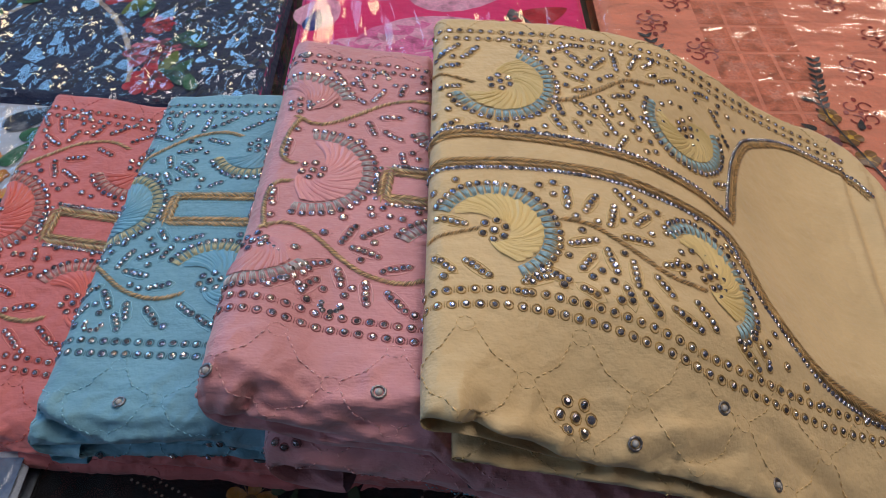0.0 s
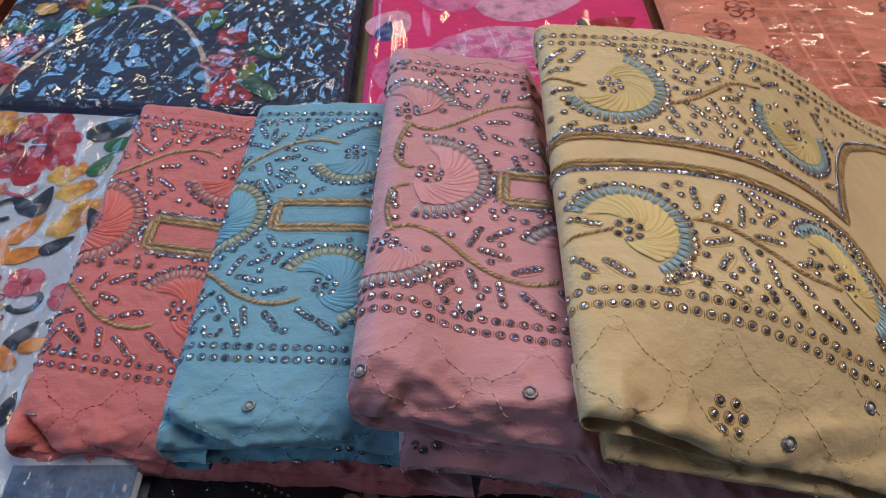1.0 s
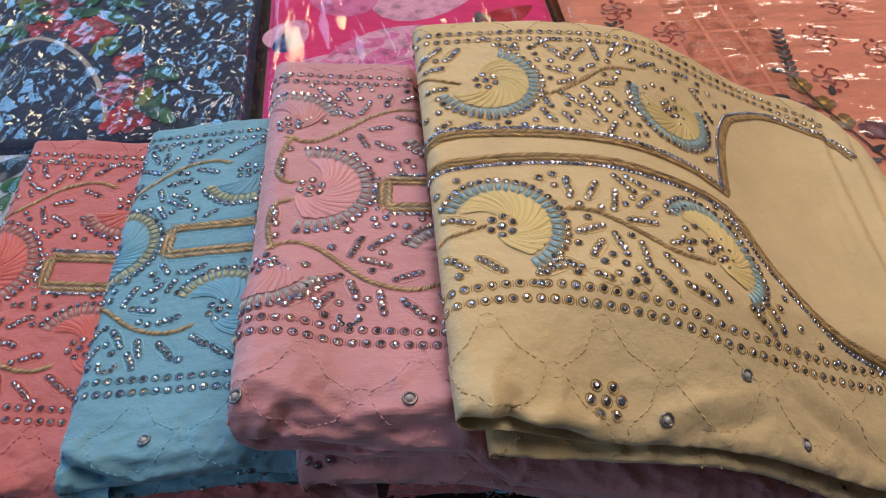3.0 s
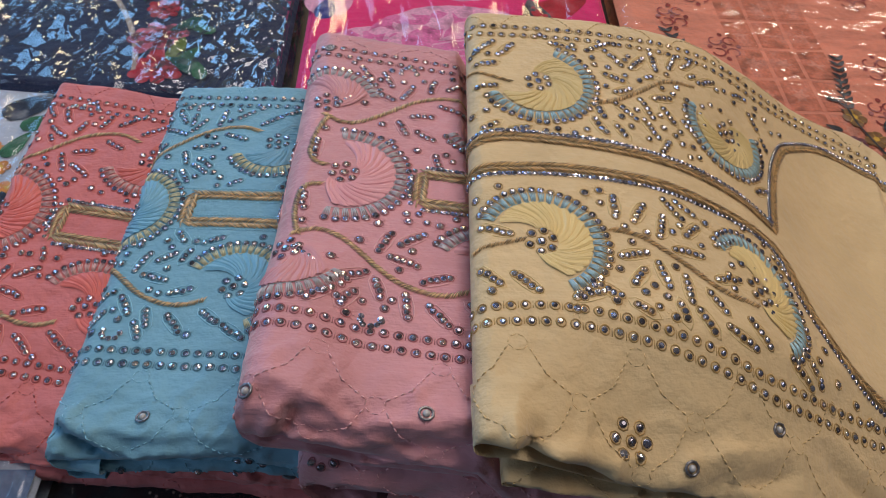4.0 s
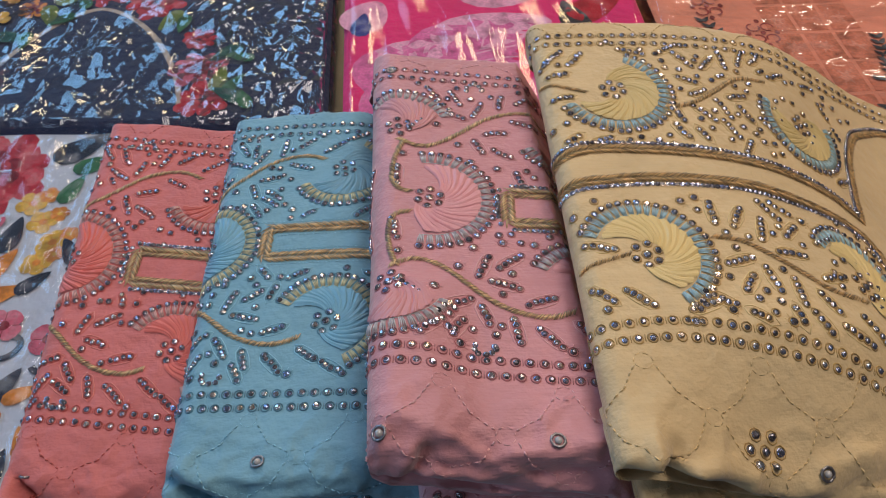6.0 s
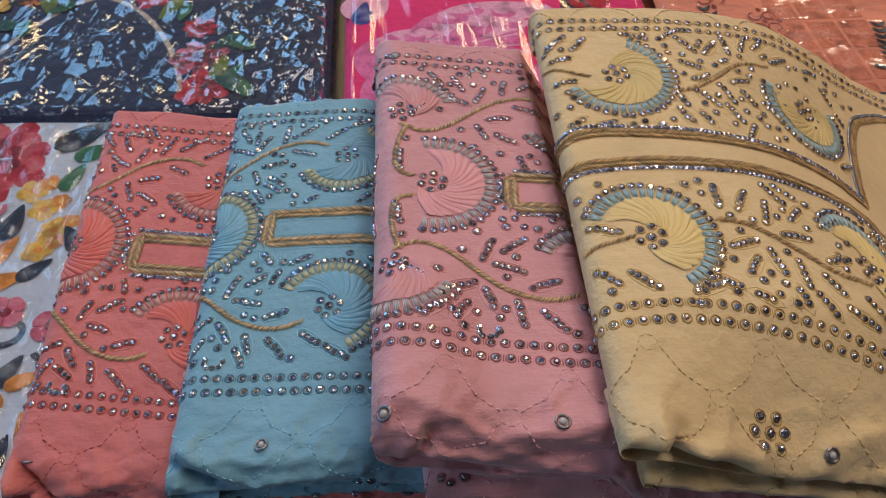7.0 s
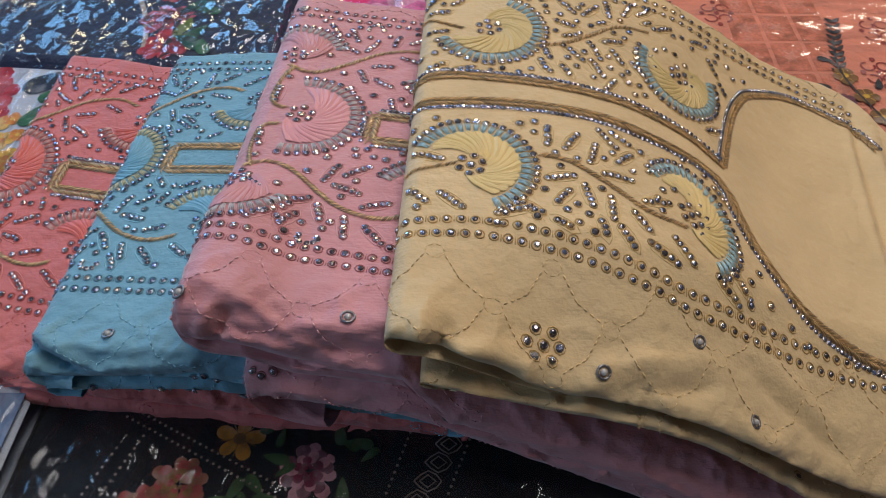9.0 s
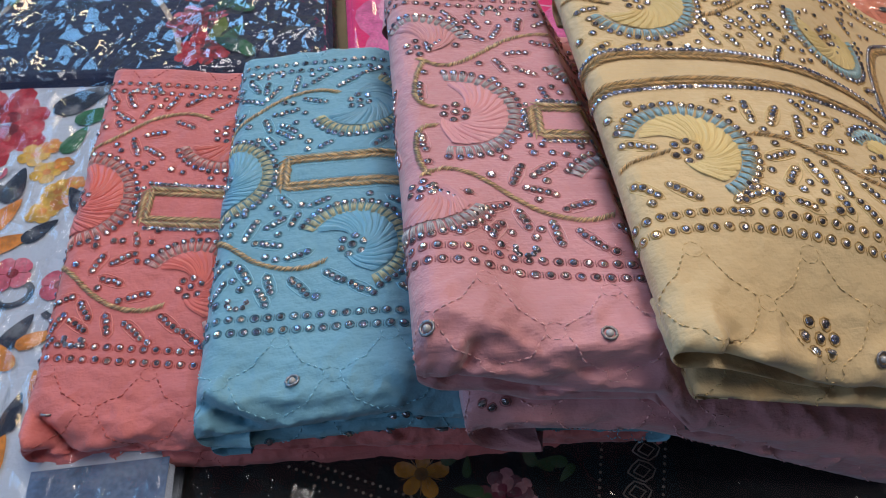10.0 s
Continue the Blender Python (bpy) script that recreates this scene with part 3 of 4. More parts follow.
        for c in range(cols + 1):
            g = c / cols
            taper = math.sin(math.pi * (0.04 + 0.92 * g)) ** 0.3
            ridge = abs(math.sin(math.pi * c / fine)) ** 0.6
            thread = self.rng.uniform(-1, 1) * 0.0005
            for i in range(rows):
                f = i / (rows - 1)
                r = r_in + (r_out * (0.80 + 0.20 * taper) + 0.0010 * ridge - r_in) * f
                swirl = 46 * (1 - f) ** 1.3 * way
                a, b = at(r, start + (stop - start) * g + swirl)
                inside.append(self.seen(a, b))
                h = 0.00015 + thread * (i % 3 > 0) + (0.0003 + 0.0011 * ridge * f ** 0.4) * math.sin(math.pi * min(1, 0.10 + 0.82 * f)) ** 0.5
                verts.append(tuple(self.s(a, b) + self.s.normal(a, b) * h))
        for c in range(cols):
            for i in range(rows - 1):
                q = (base + c * rows + i, base + c * rows + i + 1, base + (c + 1) * rows + i + 1, base + (c + 1) * rows + i)
                if all(inside[v - base] for v in q):
                    faces.append(q if (stop > start) == (mirror > 0) else q[::-1])
        teeth = int(abs(stop - start) / 8.2)
        for k in range(teeth + 1):
            ang = start + (stop - start) * k / teeth
            for d in (-1.8, -0.6, 0.6, 1.8):
                p, q = at(rad - 0.0076, ang + d * 1.0), at(rad - 0.0014, ang + d * 1.5)
                m = ((p[0] + q[0]) / 2, (p[1] + q[1]) / 2)
                self.tube("fringe_stitch", [(*p, 0), (*m, 0.0006), (*q, 0)], 0.00040, 0.0003, 4)
            if k < teeth:
                p, q = at(rad - 0.0076, ang), at(rad - 0.0076, ang + (stop - start) / teeth)
                self.tube("fringe_stitch", [(*p, 0), (*q, 0)], 0.0004, 0.0002)
            self.stone(*at(rad, ang), 0.98)
        if flower:
            self.stone(ca, cb, 1.1)
            for k in range(6):
                self.stone(*at(0.0062, 360 * k / 6 + 20), 1.0)

    def rows(self, path, sign, gap=0.0064, apart=0.0078):
        pts = spline(path)
        for k in (0, 1):
            for a, b, t in along([(a + 0.002 * k, b + sign * apart * k) for a, b in pts], gap):
                self.stone(a, b, 0.84 if self.key == "yellow" else 0.92, False)
                self.ring(a, b, 0.0022, 0.00042, "border_stitch")
                if self.rng.random() < 0.6:
                    self.tube("border_stitch", [(a - 0.0032, b - 0.0018, 0), (a - 0.0031, b + 0.0018, 0)], 0.0004, 0.0001, 4)

    def dashes(self, p, q, r=0.00048, gap=0.0034, dash=0.0023):
        pts = along([p, q], gap)
        t = math.atan2(q[1] - p[1], q[0] - p[0])
        for a, b, _ in pts:
            e = (a + dash * math.cos(t), b + dash * math.sin(t))
            self.tube("quilting_stitch", [(a, b, -0.0002), ((a + e[0]) / 2, (b + e[1]) / 2, 0.0004), (*e, -0.0002)], r, 0.0001, 4)

    def quilting(self, start, a0, a1, b0, deep=0.020, pitch=0.052, levels=3, sign=-1):
        """Running stitches in a lattice of ogees, with a small ring at each crossing."""
        k0, k1 = int((a0 - start) / pitch) - 1, int((a1 - start) / pitch) + 2
        for lev in range(levels):
            for k in range(k0, k1):
                a = start + pitch * (k + 0.5 * (lev % 2))
                b = b0 + sign * deep * lev
                if not (a0 < a < a1):
                    continue
                for m in range(7):
                    t0, t1 = math.tau * m / 7, math.tau * (m + 0.62) / 7
                    self.tube("quilting_stitch", [(a + 0.0042 * math.cos(t0), b + 0.0036 * math.sin(t0), 0), (a + 0.0042 * math.cos(t1), b + 0.0036 * math.sin(t1), 0)], 0.0004, 0.0001, 4)
                if lev < levels - 1:
                    for d in (-1, 1):
                        p = (a + d * 0.0048, b + sign * 0.0024)
                        q = (a + d * (pitch / 2 - 0.0048), b + sign * (deep - 0.0024))
                        mid = ((p[0] + q[0]) / 2 - d * 0.002, (p[1] + q[1]) / 2 + sign * 0.002)
                        self.dashes(p, mid)
                        self.dashes(mid, q)

    def fill(self, a0, a1, b0, b1, bare=0.0, tries=700):
        """Small leaves and single stones in the ground left free between the motifs."""
        def free(a, b, near):
            return (self.seen(a, b) and (abs(b) > bare or a < -0.045)
                    and all(math.hypot(a - p[0], b - p[1]) > near for p in self.stones)
                    and all(math.hypot(a - p[0], b - p[1]) > near * 0.7 for p in self.lines)
                    and all(math.hypot(a - p[0], b - p[1]) > p[2] + 0.002 for p in self.discs))
        for k in range(tries):
            a, b = self.rng.uniform(a0, a1), self.rng.uniform(b0, b1)
            angle = self.rng.uniform(25, 85) * (1 if b > 0 else -1) * self.rng.choice((1, 1, -1))
            c, s = math.cos(radians(angle)), math.sin(radians(angle))
            n = 4 if k < tries * 0.6 else 3
            if all(free(a + c * x, b + s * x, 0.0050) for x in (-0.0055, 0.0, 0.0055)):
                self.leaf(a, b, angle, 0.0036 * n, n)
            elif k > tries * 0.5 and free(a, b, 0.0052):
                self.stone(a, b, 0.95)

    def gem(self, a, b, size=1.75):
        """A large round stone in a ring of small ones."""
        self.motif += 1
        self.gems.append((a, b, size * 0.64))
        n, o, rim = self.s.normal(a, b), self.s(a, b), size * 0.00165
        u = n.cross(Vector((0, 1, 0))).normalized()
        v = n.cross(u)
        verts, faces = self.buf.setdefault(("gem_setting", self.motif), ([], []))
        for k in range(27):
            t = math.tau * k / 27
            out = u * math.cos(t) + v * math.sin(t)
            bead = 0.00042 + 0.00038 * abs(math.cos(k * math.pi / 3))
            for j in range(6):
                w = math.tau * j / 6
                verts.append(tuple(o + out * (rim + bead * math.cos(w)) + n * (0.0005 + bead * math.sin(w))))
                k2, j2 = (k + 1) % 27, (j + 1) % 6
                faces.append((k * 6 + j, k * 6 + j2, k2 * 6 + j2, k2 * 6 + j))

    def finish(self):
        mats = {"satin_petal": self.satin, "fringe_stitch": self.fringe, "gold_cord": self.gold, "gem_setting": CUP, "border_stitch": DEEP[self.key]}
        if self.key in ("coral", "yellow"):
            mats["quilting_stitch"] = QUILT[self.key]
        names = {"satin_petal": "paisley", "fringe_stitch": "fringe", "leaf_stitch": "leaf_outline"}
        made = {}
        for (kind, motif), (verts, faces) in sorted(self.buf.items(), key=lambda kv: (kv[0][0] != "satin_petal", kv[0][1])):
            if not verts:
                continue
            parent = made.get(("satin_petal", motif), self.thing) if kind == "fringe_stitch" else self.thing
            ob = made[kind, motif] = mesh_object(names.get(kind, kind), verts, faces, mats.get(kind, self.tone), parent)
            if kind == "gold_cord":
                ob["label"] = "couched antique gold cord"
            elif kind in LOOSE:
                ob["kind"] = "stuff"
        keep = self.stones if len(self.stones) <= 300 else self.stones[:300]
        for a, b, size in keep:
            ob = new("rhinestone", STONE)
            ob.parent = self.thing
            ob.matrix_basis = self.stone_pose(a, b, size)
        for a, b, size in self.gems:
            ob = new("gem_stone", GEM)
            ob.parent = self.thing
            ob.matrix_basis = self.stone_pose(a, b, size)
            ob["label"] = "round grey pearl stone"
        rest = [(a, b, 0.86) for a, b in self.chain] + self.stones[300:]
        if rest:
            verts, faces = [], []
            for a, b, size in rest:
                m = self.stone_pose(a, b, size * STONE_R)
                base = len(verts)
                verts += [tuple(m @ Vector(v)) for v in sv]
                faces += [tuple(base + i for i in f) for f in sf]
            tagged(mesh_object("rhinestone_trim", verts, faces, CRYSTAL, self.thing, smooth=False), kind="stuff")

    def stone_pose(self, a, b, size):
        n = (self.s.normal(a, b) + Vector((self.rng.uniform(-1, 1), self.rng.uniform(-1, 1), 0)) * 0.16).normalized()
        q = n.to_track_quat("Z", "Y").to_matrix().to_4x4()
        return Matrix.Translation(self.s(a, b) + n * 0.0004) @ q @ pose(0, 0, 0, 0, 0, self.rng.uniform(0, 360)) @ Matrix.Scale(size, 4)


# one design, mirrored across the placket, in millimetres: leaves (along, across, angle)
LEAVES = ((-25, 81, -60), (-12, 72, 63), (2, 80, 76), (17, 83, 42), (35, 78, 36), (-25, 66, -28), (15, 62, -20), (-2, 53, 14), (-12, 42, -70), (1, 38, -38), (49, 87, 35), (-38, 84, -50))
DOTS = ((-24, 43), (-2, 26), (14, 26), (-24, 90), (-36, 58), (26, 90), (-34, 74), (-17, 30))
LEAVES_YOKE_NEAR = ((95, -29, 58), (106, -36, 75), (122, -34, 45), (117, -49, -7), (88, -56, 20), (89, -69, 54), (101, -66, -83), (112, -72, -94), (126, -76, -53), (146, -87, -57), (136, -60, 15))
LEAVES_YOKE_FAR = ((100, 83, -56), (98, 67, -25), (114, 82, 52), (125, 86, -85), (138, 90, 58), (125, 58, 12), (127, 46, -60), (114, 47, -72), (101, 42, -47), (85, 41, -70), (160, 84, 30))


EXTRA_NEAR = ((83, -27, 90), (114, -22, -51), (72, -78, -30), (64, -82, 20), (118, -88, -60), (135, -92, -28), (168, -99, -40), (176, -92, -50), (140, -36, 30))
EXTRA_FAR = ((84, 28, -60), (70, 88, -20), (90, 90, 30), (149, 93, 45), (140, 40, -50), (186, 88, 20), (24, 69, 17), (24, 84, 45), (114, 33, -60))


def vine(nd, points, slip, sign, width=0.0030):
    nd.cord(spline(mm([(a + slip, sign * b) for a, b in points])), width)


def lower_design(nd, slip, paisley, rosette, side_gold, rows_near, rows_far, stretch=1.0):
    """The part of the yoke below the placket: rosette, vines, leaves and borders."""
    ra, rb, rr = rosette
    nd.shell(ra / 1000, rb / 1000, rr / 1000, 97, -97, 1, petals=17)
    for sign in (-1, stretch):
        vine(nd, ((-57, 45), (-45, 40), (-31, 45), (-9, 63), (6, 70), (19, 71), (30, 67)), slip, sign, 0.0034)
        nd.shell((paisley[0] + slip) / 1000, sign * paisley[1] / 1000, 0.0315, 150, -62, 1 if sign < 0 else -1)
        for a, b, t in LEAVES:
            nd.leaf((a + slip) / 1000, sign * b / 1000, t if sign > 0 else -t)
        for a, b in DOTS:
            nd.dot((a + slip) / 1000, sign * b / 1000)
        for k in range(7):
            t = radians(200 - 38 * k)
            nd.stone((-13 + slip + 5.0 * math.cos(t)) / 1000, sign * (90 + 4.0 * math.sin(t) * (1 if k < 5 else 0.3)) / 1000, 0.95, False)
    u = spline(mm(((150, 11), (5, 11))), 0.002) + spline(mm(((4, 9), (4, -9))), 0.002) + spline(mm(((5, -11), (150, -11))), 0.002)
    nd.cord(u, 0.0072, side_gold)
    for b, sign in ((rows_near, -1), (rows_far, 1)):
        nd.rows([(nd.s.left - 0.02, b), (nd.s.left + 0.16, b - 0.004)], sign)


# coral
nd = Needle("coral", GARMENTS["coral"]["up"], THING["coral"], 11)
nd.gem(-0.016, -0.131, 1.5)
lower_design(nd, -1, (42, 55), (-38, 4, 35), -1, -0.092, 0.097, 1.08)
nd.fill(-0.045, 0.075, -0.084, 0.092, 0.016)
nd.quilting(-0.022, -0.045, 0.10, -0.108, levels=3)
nd.quilting(-0.022, -0.045, 0.10, 0.108, 0.016, levels=2, sign=1)
nd.finish()
# blue
nd = Needle("blue", GARMENTS["blue"]["up"], THING["blue"], 12)
nd.gem(0.021, -0.137)
for x, y in ((66, -163), (72, -160), (78, -164)):
    nd.stone(x / 1000, y / 1000, 1.2)
lower_design(nd, 2, (43, 58), (-34, 0, 33), 0, -0.099, 0.098, 1.04)
for sign in (-1, 1):
    nd.dashes((-0.004, sign * 0.0165), (0.09, sign * 0.0165), 0.0003, 0.0022, 0.0016)
    nd.dashes((0.010, sign * 0.0055), (0.09, sign * 0.0055), 0.0003, 0.0022, 0.0016)
nd.fill(-0.04, 0.075, -0.092, 0.094, 0.018)
nd.quilting(0.013, -0.05, 0.10, -0.115, 0.020, levels=3)
nd.quilting(0.013, -0.05, 0.10, 0.110, 0.016, levels=2, sign=1)
nd.finish()
# pink
nd = Needle("pink", GARMENTS["pink"]["up"], THING["pink"], 13)
nd.gem(-0.055, -0.136)
nd.gem(0.017, -0.133)
nd.gem(-0.062, 0.116, 1.6)
lower_design(nd, 2, (40, 54), (-37, 4, 35), -1, -0.095, 0.110, 1.13)
for sign in (-1, 1.1):
    nd.cord(spline(mm(((-52, sign * 45), (-56, sign * 32), (-57, sign * 17), (-53, sign * 9), (-46, sign * 7)))), 0.0034)
    nd.shell(-0.055, sign * 0.056, 0.0335, -125, -25, 1 if sign < 0 else -1, petals=10)
    nd.leaf(-0.046, sign * 0.059, sign * 38)
    nd.leaf(-0.054, sign * 0.019, sign * 80)
    nd.leaf(-0.072, sign * 0.022, sign * 70)
    nd.leaf(-0.076, sign * 0.004, sign * 60)
    nd.dot(-0.052, sign * 0.035)
    nd.dot(-0.027, sign * 0.082)
nd.fill(-0.068, 0.06, -0.090, 0.106, 0.016)
nd.quilting(-0.03, -0.08, 0.10, -0.112, 0.020, levels=3)
nd.quilting(-0.03, -0.08, 0.10, 0.112, 0.018, levels=2, sign=1)
nd.finish()
# yellow
nd = Needle("yellow", GARMENTS["yellow"]["up"], THING["yellow"], 14)
nd.gem(0.104, -0.148)
nd.gem(0.150, -0.126, 1.7)
nd.gem(0.178, -0.150, 1.7)
for k in range(7):
    t = math.tau * k / 6
    nd.stone(0.078 + (0.0075 * math.cos(t) if k < 6 else 0), -0.140 + (0.0065 * math.sin(t) if k < 6 else 0), 1.15)
nd.shell(0.045, -0.053, 0.0318, 153, -64, 1, petals=17)
nd.shell(0.053, 0.063, 0.0330, 153, -64, -1, petals=17)
for sign in (-1, 1.17):
    for a, b, t in ((20, 75, 40), (36, 77, 40), (24, 48, 10)):
        nd.leaf(a / 1000, sign * b / 1000, sign * t)
    vine(nd, ((12, 60), (22, 57), (38, 52)), 0, sign, 0.0026)
    vine(nd, ((79, 42), (94, 45), (112, 56), (130, 68), (150, 71)), 0, sign, 0.0036)
    for a, b in ((76, 84), (69, 20), (77, 17), (102, 89), (132, 26), (15, 28), (57, 90)):
        nd.dot(a / 1000, sign * b / 1000)
nd.shell(0.154, -0.061, 0.032, 128, -74, 1, (0.80, 1.14), 8, petals=17)
nd.shell(0.166, 0.056, 0.032, 195, -25, -1, (0.84, 1.0), 10, petals=17)
for a, b, t in LEAVES_YOKE_NEAR + LEAVES_YOKE_FAR + EXTRA_NEAR + EXTRA_FAR:
    nd.leaf(a / 1000, (b * 1.1 if b > 0 else b) / 1000, t)
nd.rows(mm(((-10, -92), (10, -92), (46, -89), (84, -93), (124, -101), (150, -107), (197, -108), (270, -106), (320, -106))), -1)
nd.rows(mm(((-10, 104), (10, 104), (61, 104), (117, 105), (168, 108), (211, 106), (250, 109), (285, 101), (302, 88))), 1)
for a, b in ((182, -88), (189, -80), (193, -95), (205, -101), (180, -100), (186, -108), (215, -106), (207, 93), (219, 89), (210, 84), (200, 97)):
    nd.stone(a / 1000, b / 1000, 1.0)
nd.cord(spline(mm(((-12, -8), (12, -9), (30, -6), (61, -4), (107, -5), (140, -10), (172, -16), (183, -27), (186, -40), (194, -62), (213, -88), (240, -99), (262, -104), (322, -107)))), 0.0062, -1)
nd.cord(spline(mm(((-12, 8), (14, 11), (34, 16), (80, 15), (129, 11), (165, 5), (185, -3)))), 0.0062, 1)
nd.cord(spline(mm(((186, -3), (192, 17), (203, 50), (217, 74), (233, 86), (250, 94), (267, 95), (285, 89), (300, 80), (309, 63)))), 0.0045, 1)
for k in range(9):
    t = radians(200 - 32 * k)
    nd.stone(0.162 + 0.013 * math.cos(t), 0.058 + 0.016 * math.sin(t), 0.9)
    nd.stone(0.150 + 0.013 * math.cos(t), -0.060 + 0.014 * math.sin(t), 0.9)
nd.fill(0.018, 0.178, -0.088, -0.018)
nd.fill(0.018, 0.20, 0.020, 0.098)
nd.quilting(0.030, 0.0, 0.32, -0.108, 0.022, levels=3)
nd.quilting(0.030, 0.0, 0.30, 0.112, 0.016, levels=2, sign=1)
nd.finish()

# the lower folds: quilting and a few stones that show along their edges
for key, seed, gems, small, ring_start, b0 in (
    ("coral", 21, (), ((30, -158), (34, -160), (75, -158), (108, -156), (150, -152), (190, -150)), 0.01, -0.140),
    ("blue", 22, ((88, -153),), ((6, -152), (30, -155), (44, -152), (58, -156), (63, -153), (100, -156), (126, -154), (150, -157)), 0.03, -0.138),
    ("pink", 23, ((62, -150), (150, -148)), ((-34, -142), (-28, -145), (-22, -142), (100, -146), (118, -150), (190, -148), (214, -150)), 0.02, -0.125),
    ("yellow", 24, (), ((210, -156), (250, -157)), 0.05, -0.135),
):
    nd = Needle(key, GARMENTS[key]["low"], THING[key], seed)
    for a, b in gems:
        nd.gem(a / 1000, b / 1000, 1.7)
    for a, b in small:
        nd.stone(a / 1000, b / 1000, 1.1)
    nd.quilting(ring_start, -0.06, 0.24, b0, 0.022, levels=3)
    nd.finish()


# ---- prints on the packed cloths: each motif lies on its cloth, under the film ----


def ink(name, colour, spread=0.25):
    """Printed dye: a soft shift of tone within a motif, with finer mottling over it."""
    m, nt, p = nodes_of(name)
    co = coords(nt)
    big, fine = add(nt, "ShaderNodeTexNoise", Scale=65.0, Detail=3.0), add(nt, "ShaderNodeTexNoise", Scale=420.0, Detail=3.0)
    link(nt, co, big.inputs["Vector"])
    link(nt, co, fine.inputs["Vector"])
    pale = tuple(c + (0.75 - c) * spread * 0.9 for c in colour)
    c1 = ramp(nt, big.outputs[0], [(0.32, shade(colour, 0.55)), (0.5, colour), (0.68, pale)])
    c2 = ramp(nt, fine.outputs[0], [(0.3, (0.72, 0.72, 0.72)), (0.7, (1.0, 1.0, 1.0))])
    mix = nt.nodes.new("ShaderNodeMix")
    mix.data_type, mix.blend_type = "RGBA", "MULTIPLY"
    mix.inputs[0].default_value = 1.0
    link(nt, c1, mix.inputs[6])
    link(nt, c2, mix.inputs[7])
    link(nt, mix.outputs[2], p.inputs["Base Color"])
    p.inputs["Roughness"].default_value = 0.75
    return m


INK = {
    "slateblue": ink("slate_blue_tint", (0.15, 0.22, 0.36), 0.15),
    "red": ink("red_print", (0.50, 0.012, 0.03), 0.12), "poppy": ink("poppy_print", (0.60, 0.05, 0.07), 0.2), "deep": ink("crimson_print", (0.26, 0.008, 0.02)), "rose": ink("rose_print", (0.68, 0.13, 0.20)),
    "yellow": ink("yellow_print", (0.80, 0.48, 0.06)), "orange": ink("orange_print", (0.78, 0.27, 0.03)), "navy": ink("navy_leaf_print", (0.016, 0.024, 0.05)),
    "green": ink("green_print", (0.03, 0.16, 0.06)), "teal": ink("teal_leaf_print", (0.008, 0.10, 0.075)), "olive": ink("olive_print", (0.16, 0.22, 0.03)),
    "beige": ink("beige_print", (0.52, 0.42, 0.34), 0.1), "black": ink("black_print", (0.010, 0.010, 0.013)), "peach": ink("peach_print", (0.50, 0.17, 0.09)),
    "pale": ink("pale_pink_print", (0.85, 0.40, 0.56), 0.12), "mauve": ink("mauve_print", (0.78, 0.17, 0.40), 0.15), "blue": ink("blue_print", (0.03, 0.05, 0.26)),
    "salmon": ink("salmon_line_print", (0.74, 0.30, 0.20), 0.1), "rust": ink("rust_print", (0.36, 0.06, 0.05)), "brown": ink("brown_flower_print", (0.26, 0.13, 0.04)),
    "slate": ink("slate_leaf_print", (0.045, 0.045, 0.05)), "dusk": ink("dusky_rose_print", (0.20, 0.07, 0.09)), "silver": ink("silver_dot_print", (0.30, 0.22, 0.18)),
    "ochre": ink("ochre_print", (0.55, 0.24, 0.03)), "old_rose": ink("old_rose_print", (0.55, 0.24, 0.27), 0.2), "wine": ink("wine_print", (0.20, 0.02, 0.05)), "clay": ink("clay_print", (0.28, 0.10, 0.05)), "moss": ink("moss_print", (0.05, 0.10, 0.03), 0.1),
    "grid": ink("orange_block_print", (0.69, 0.225, 0.13), 0.1), "white": ink("white_print", (0.66, 0.68, 0.70), 0.05),
}


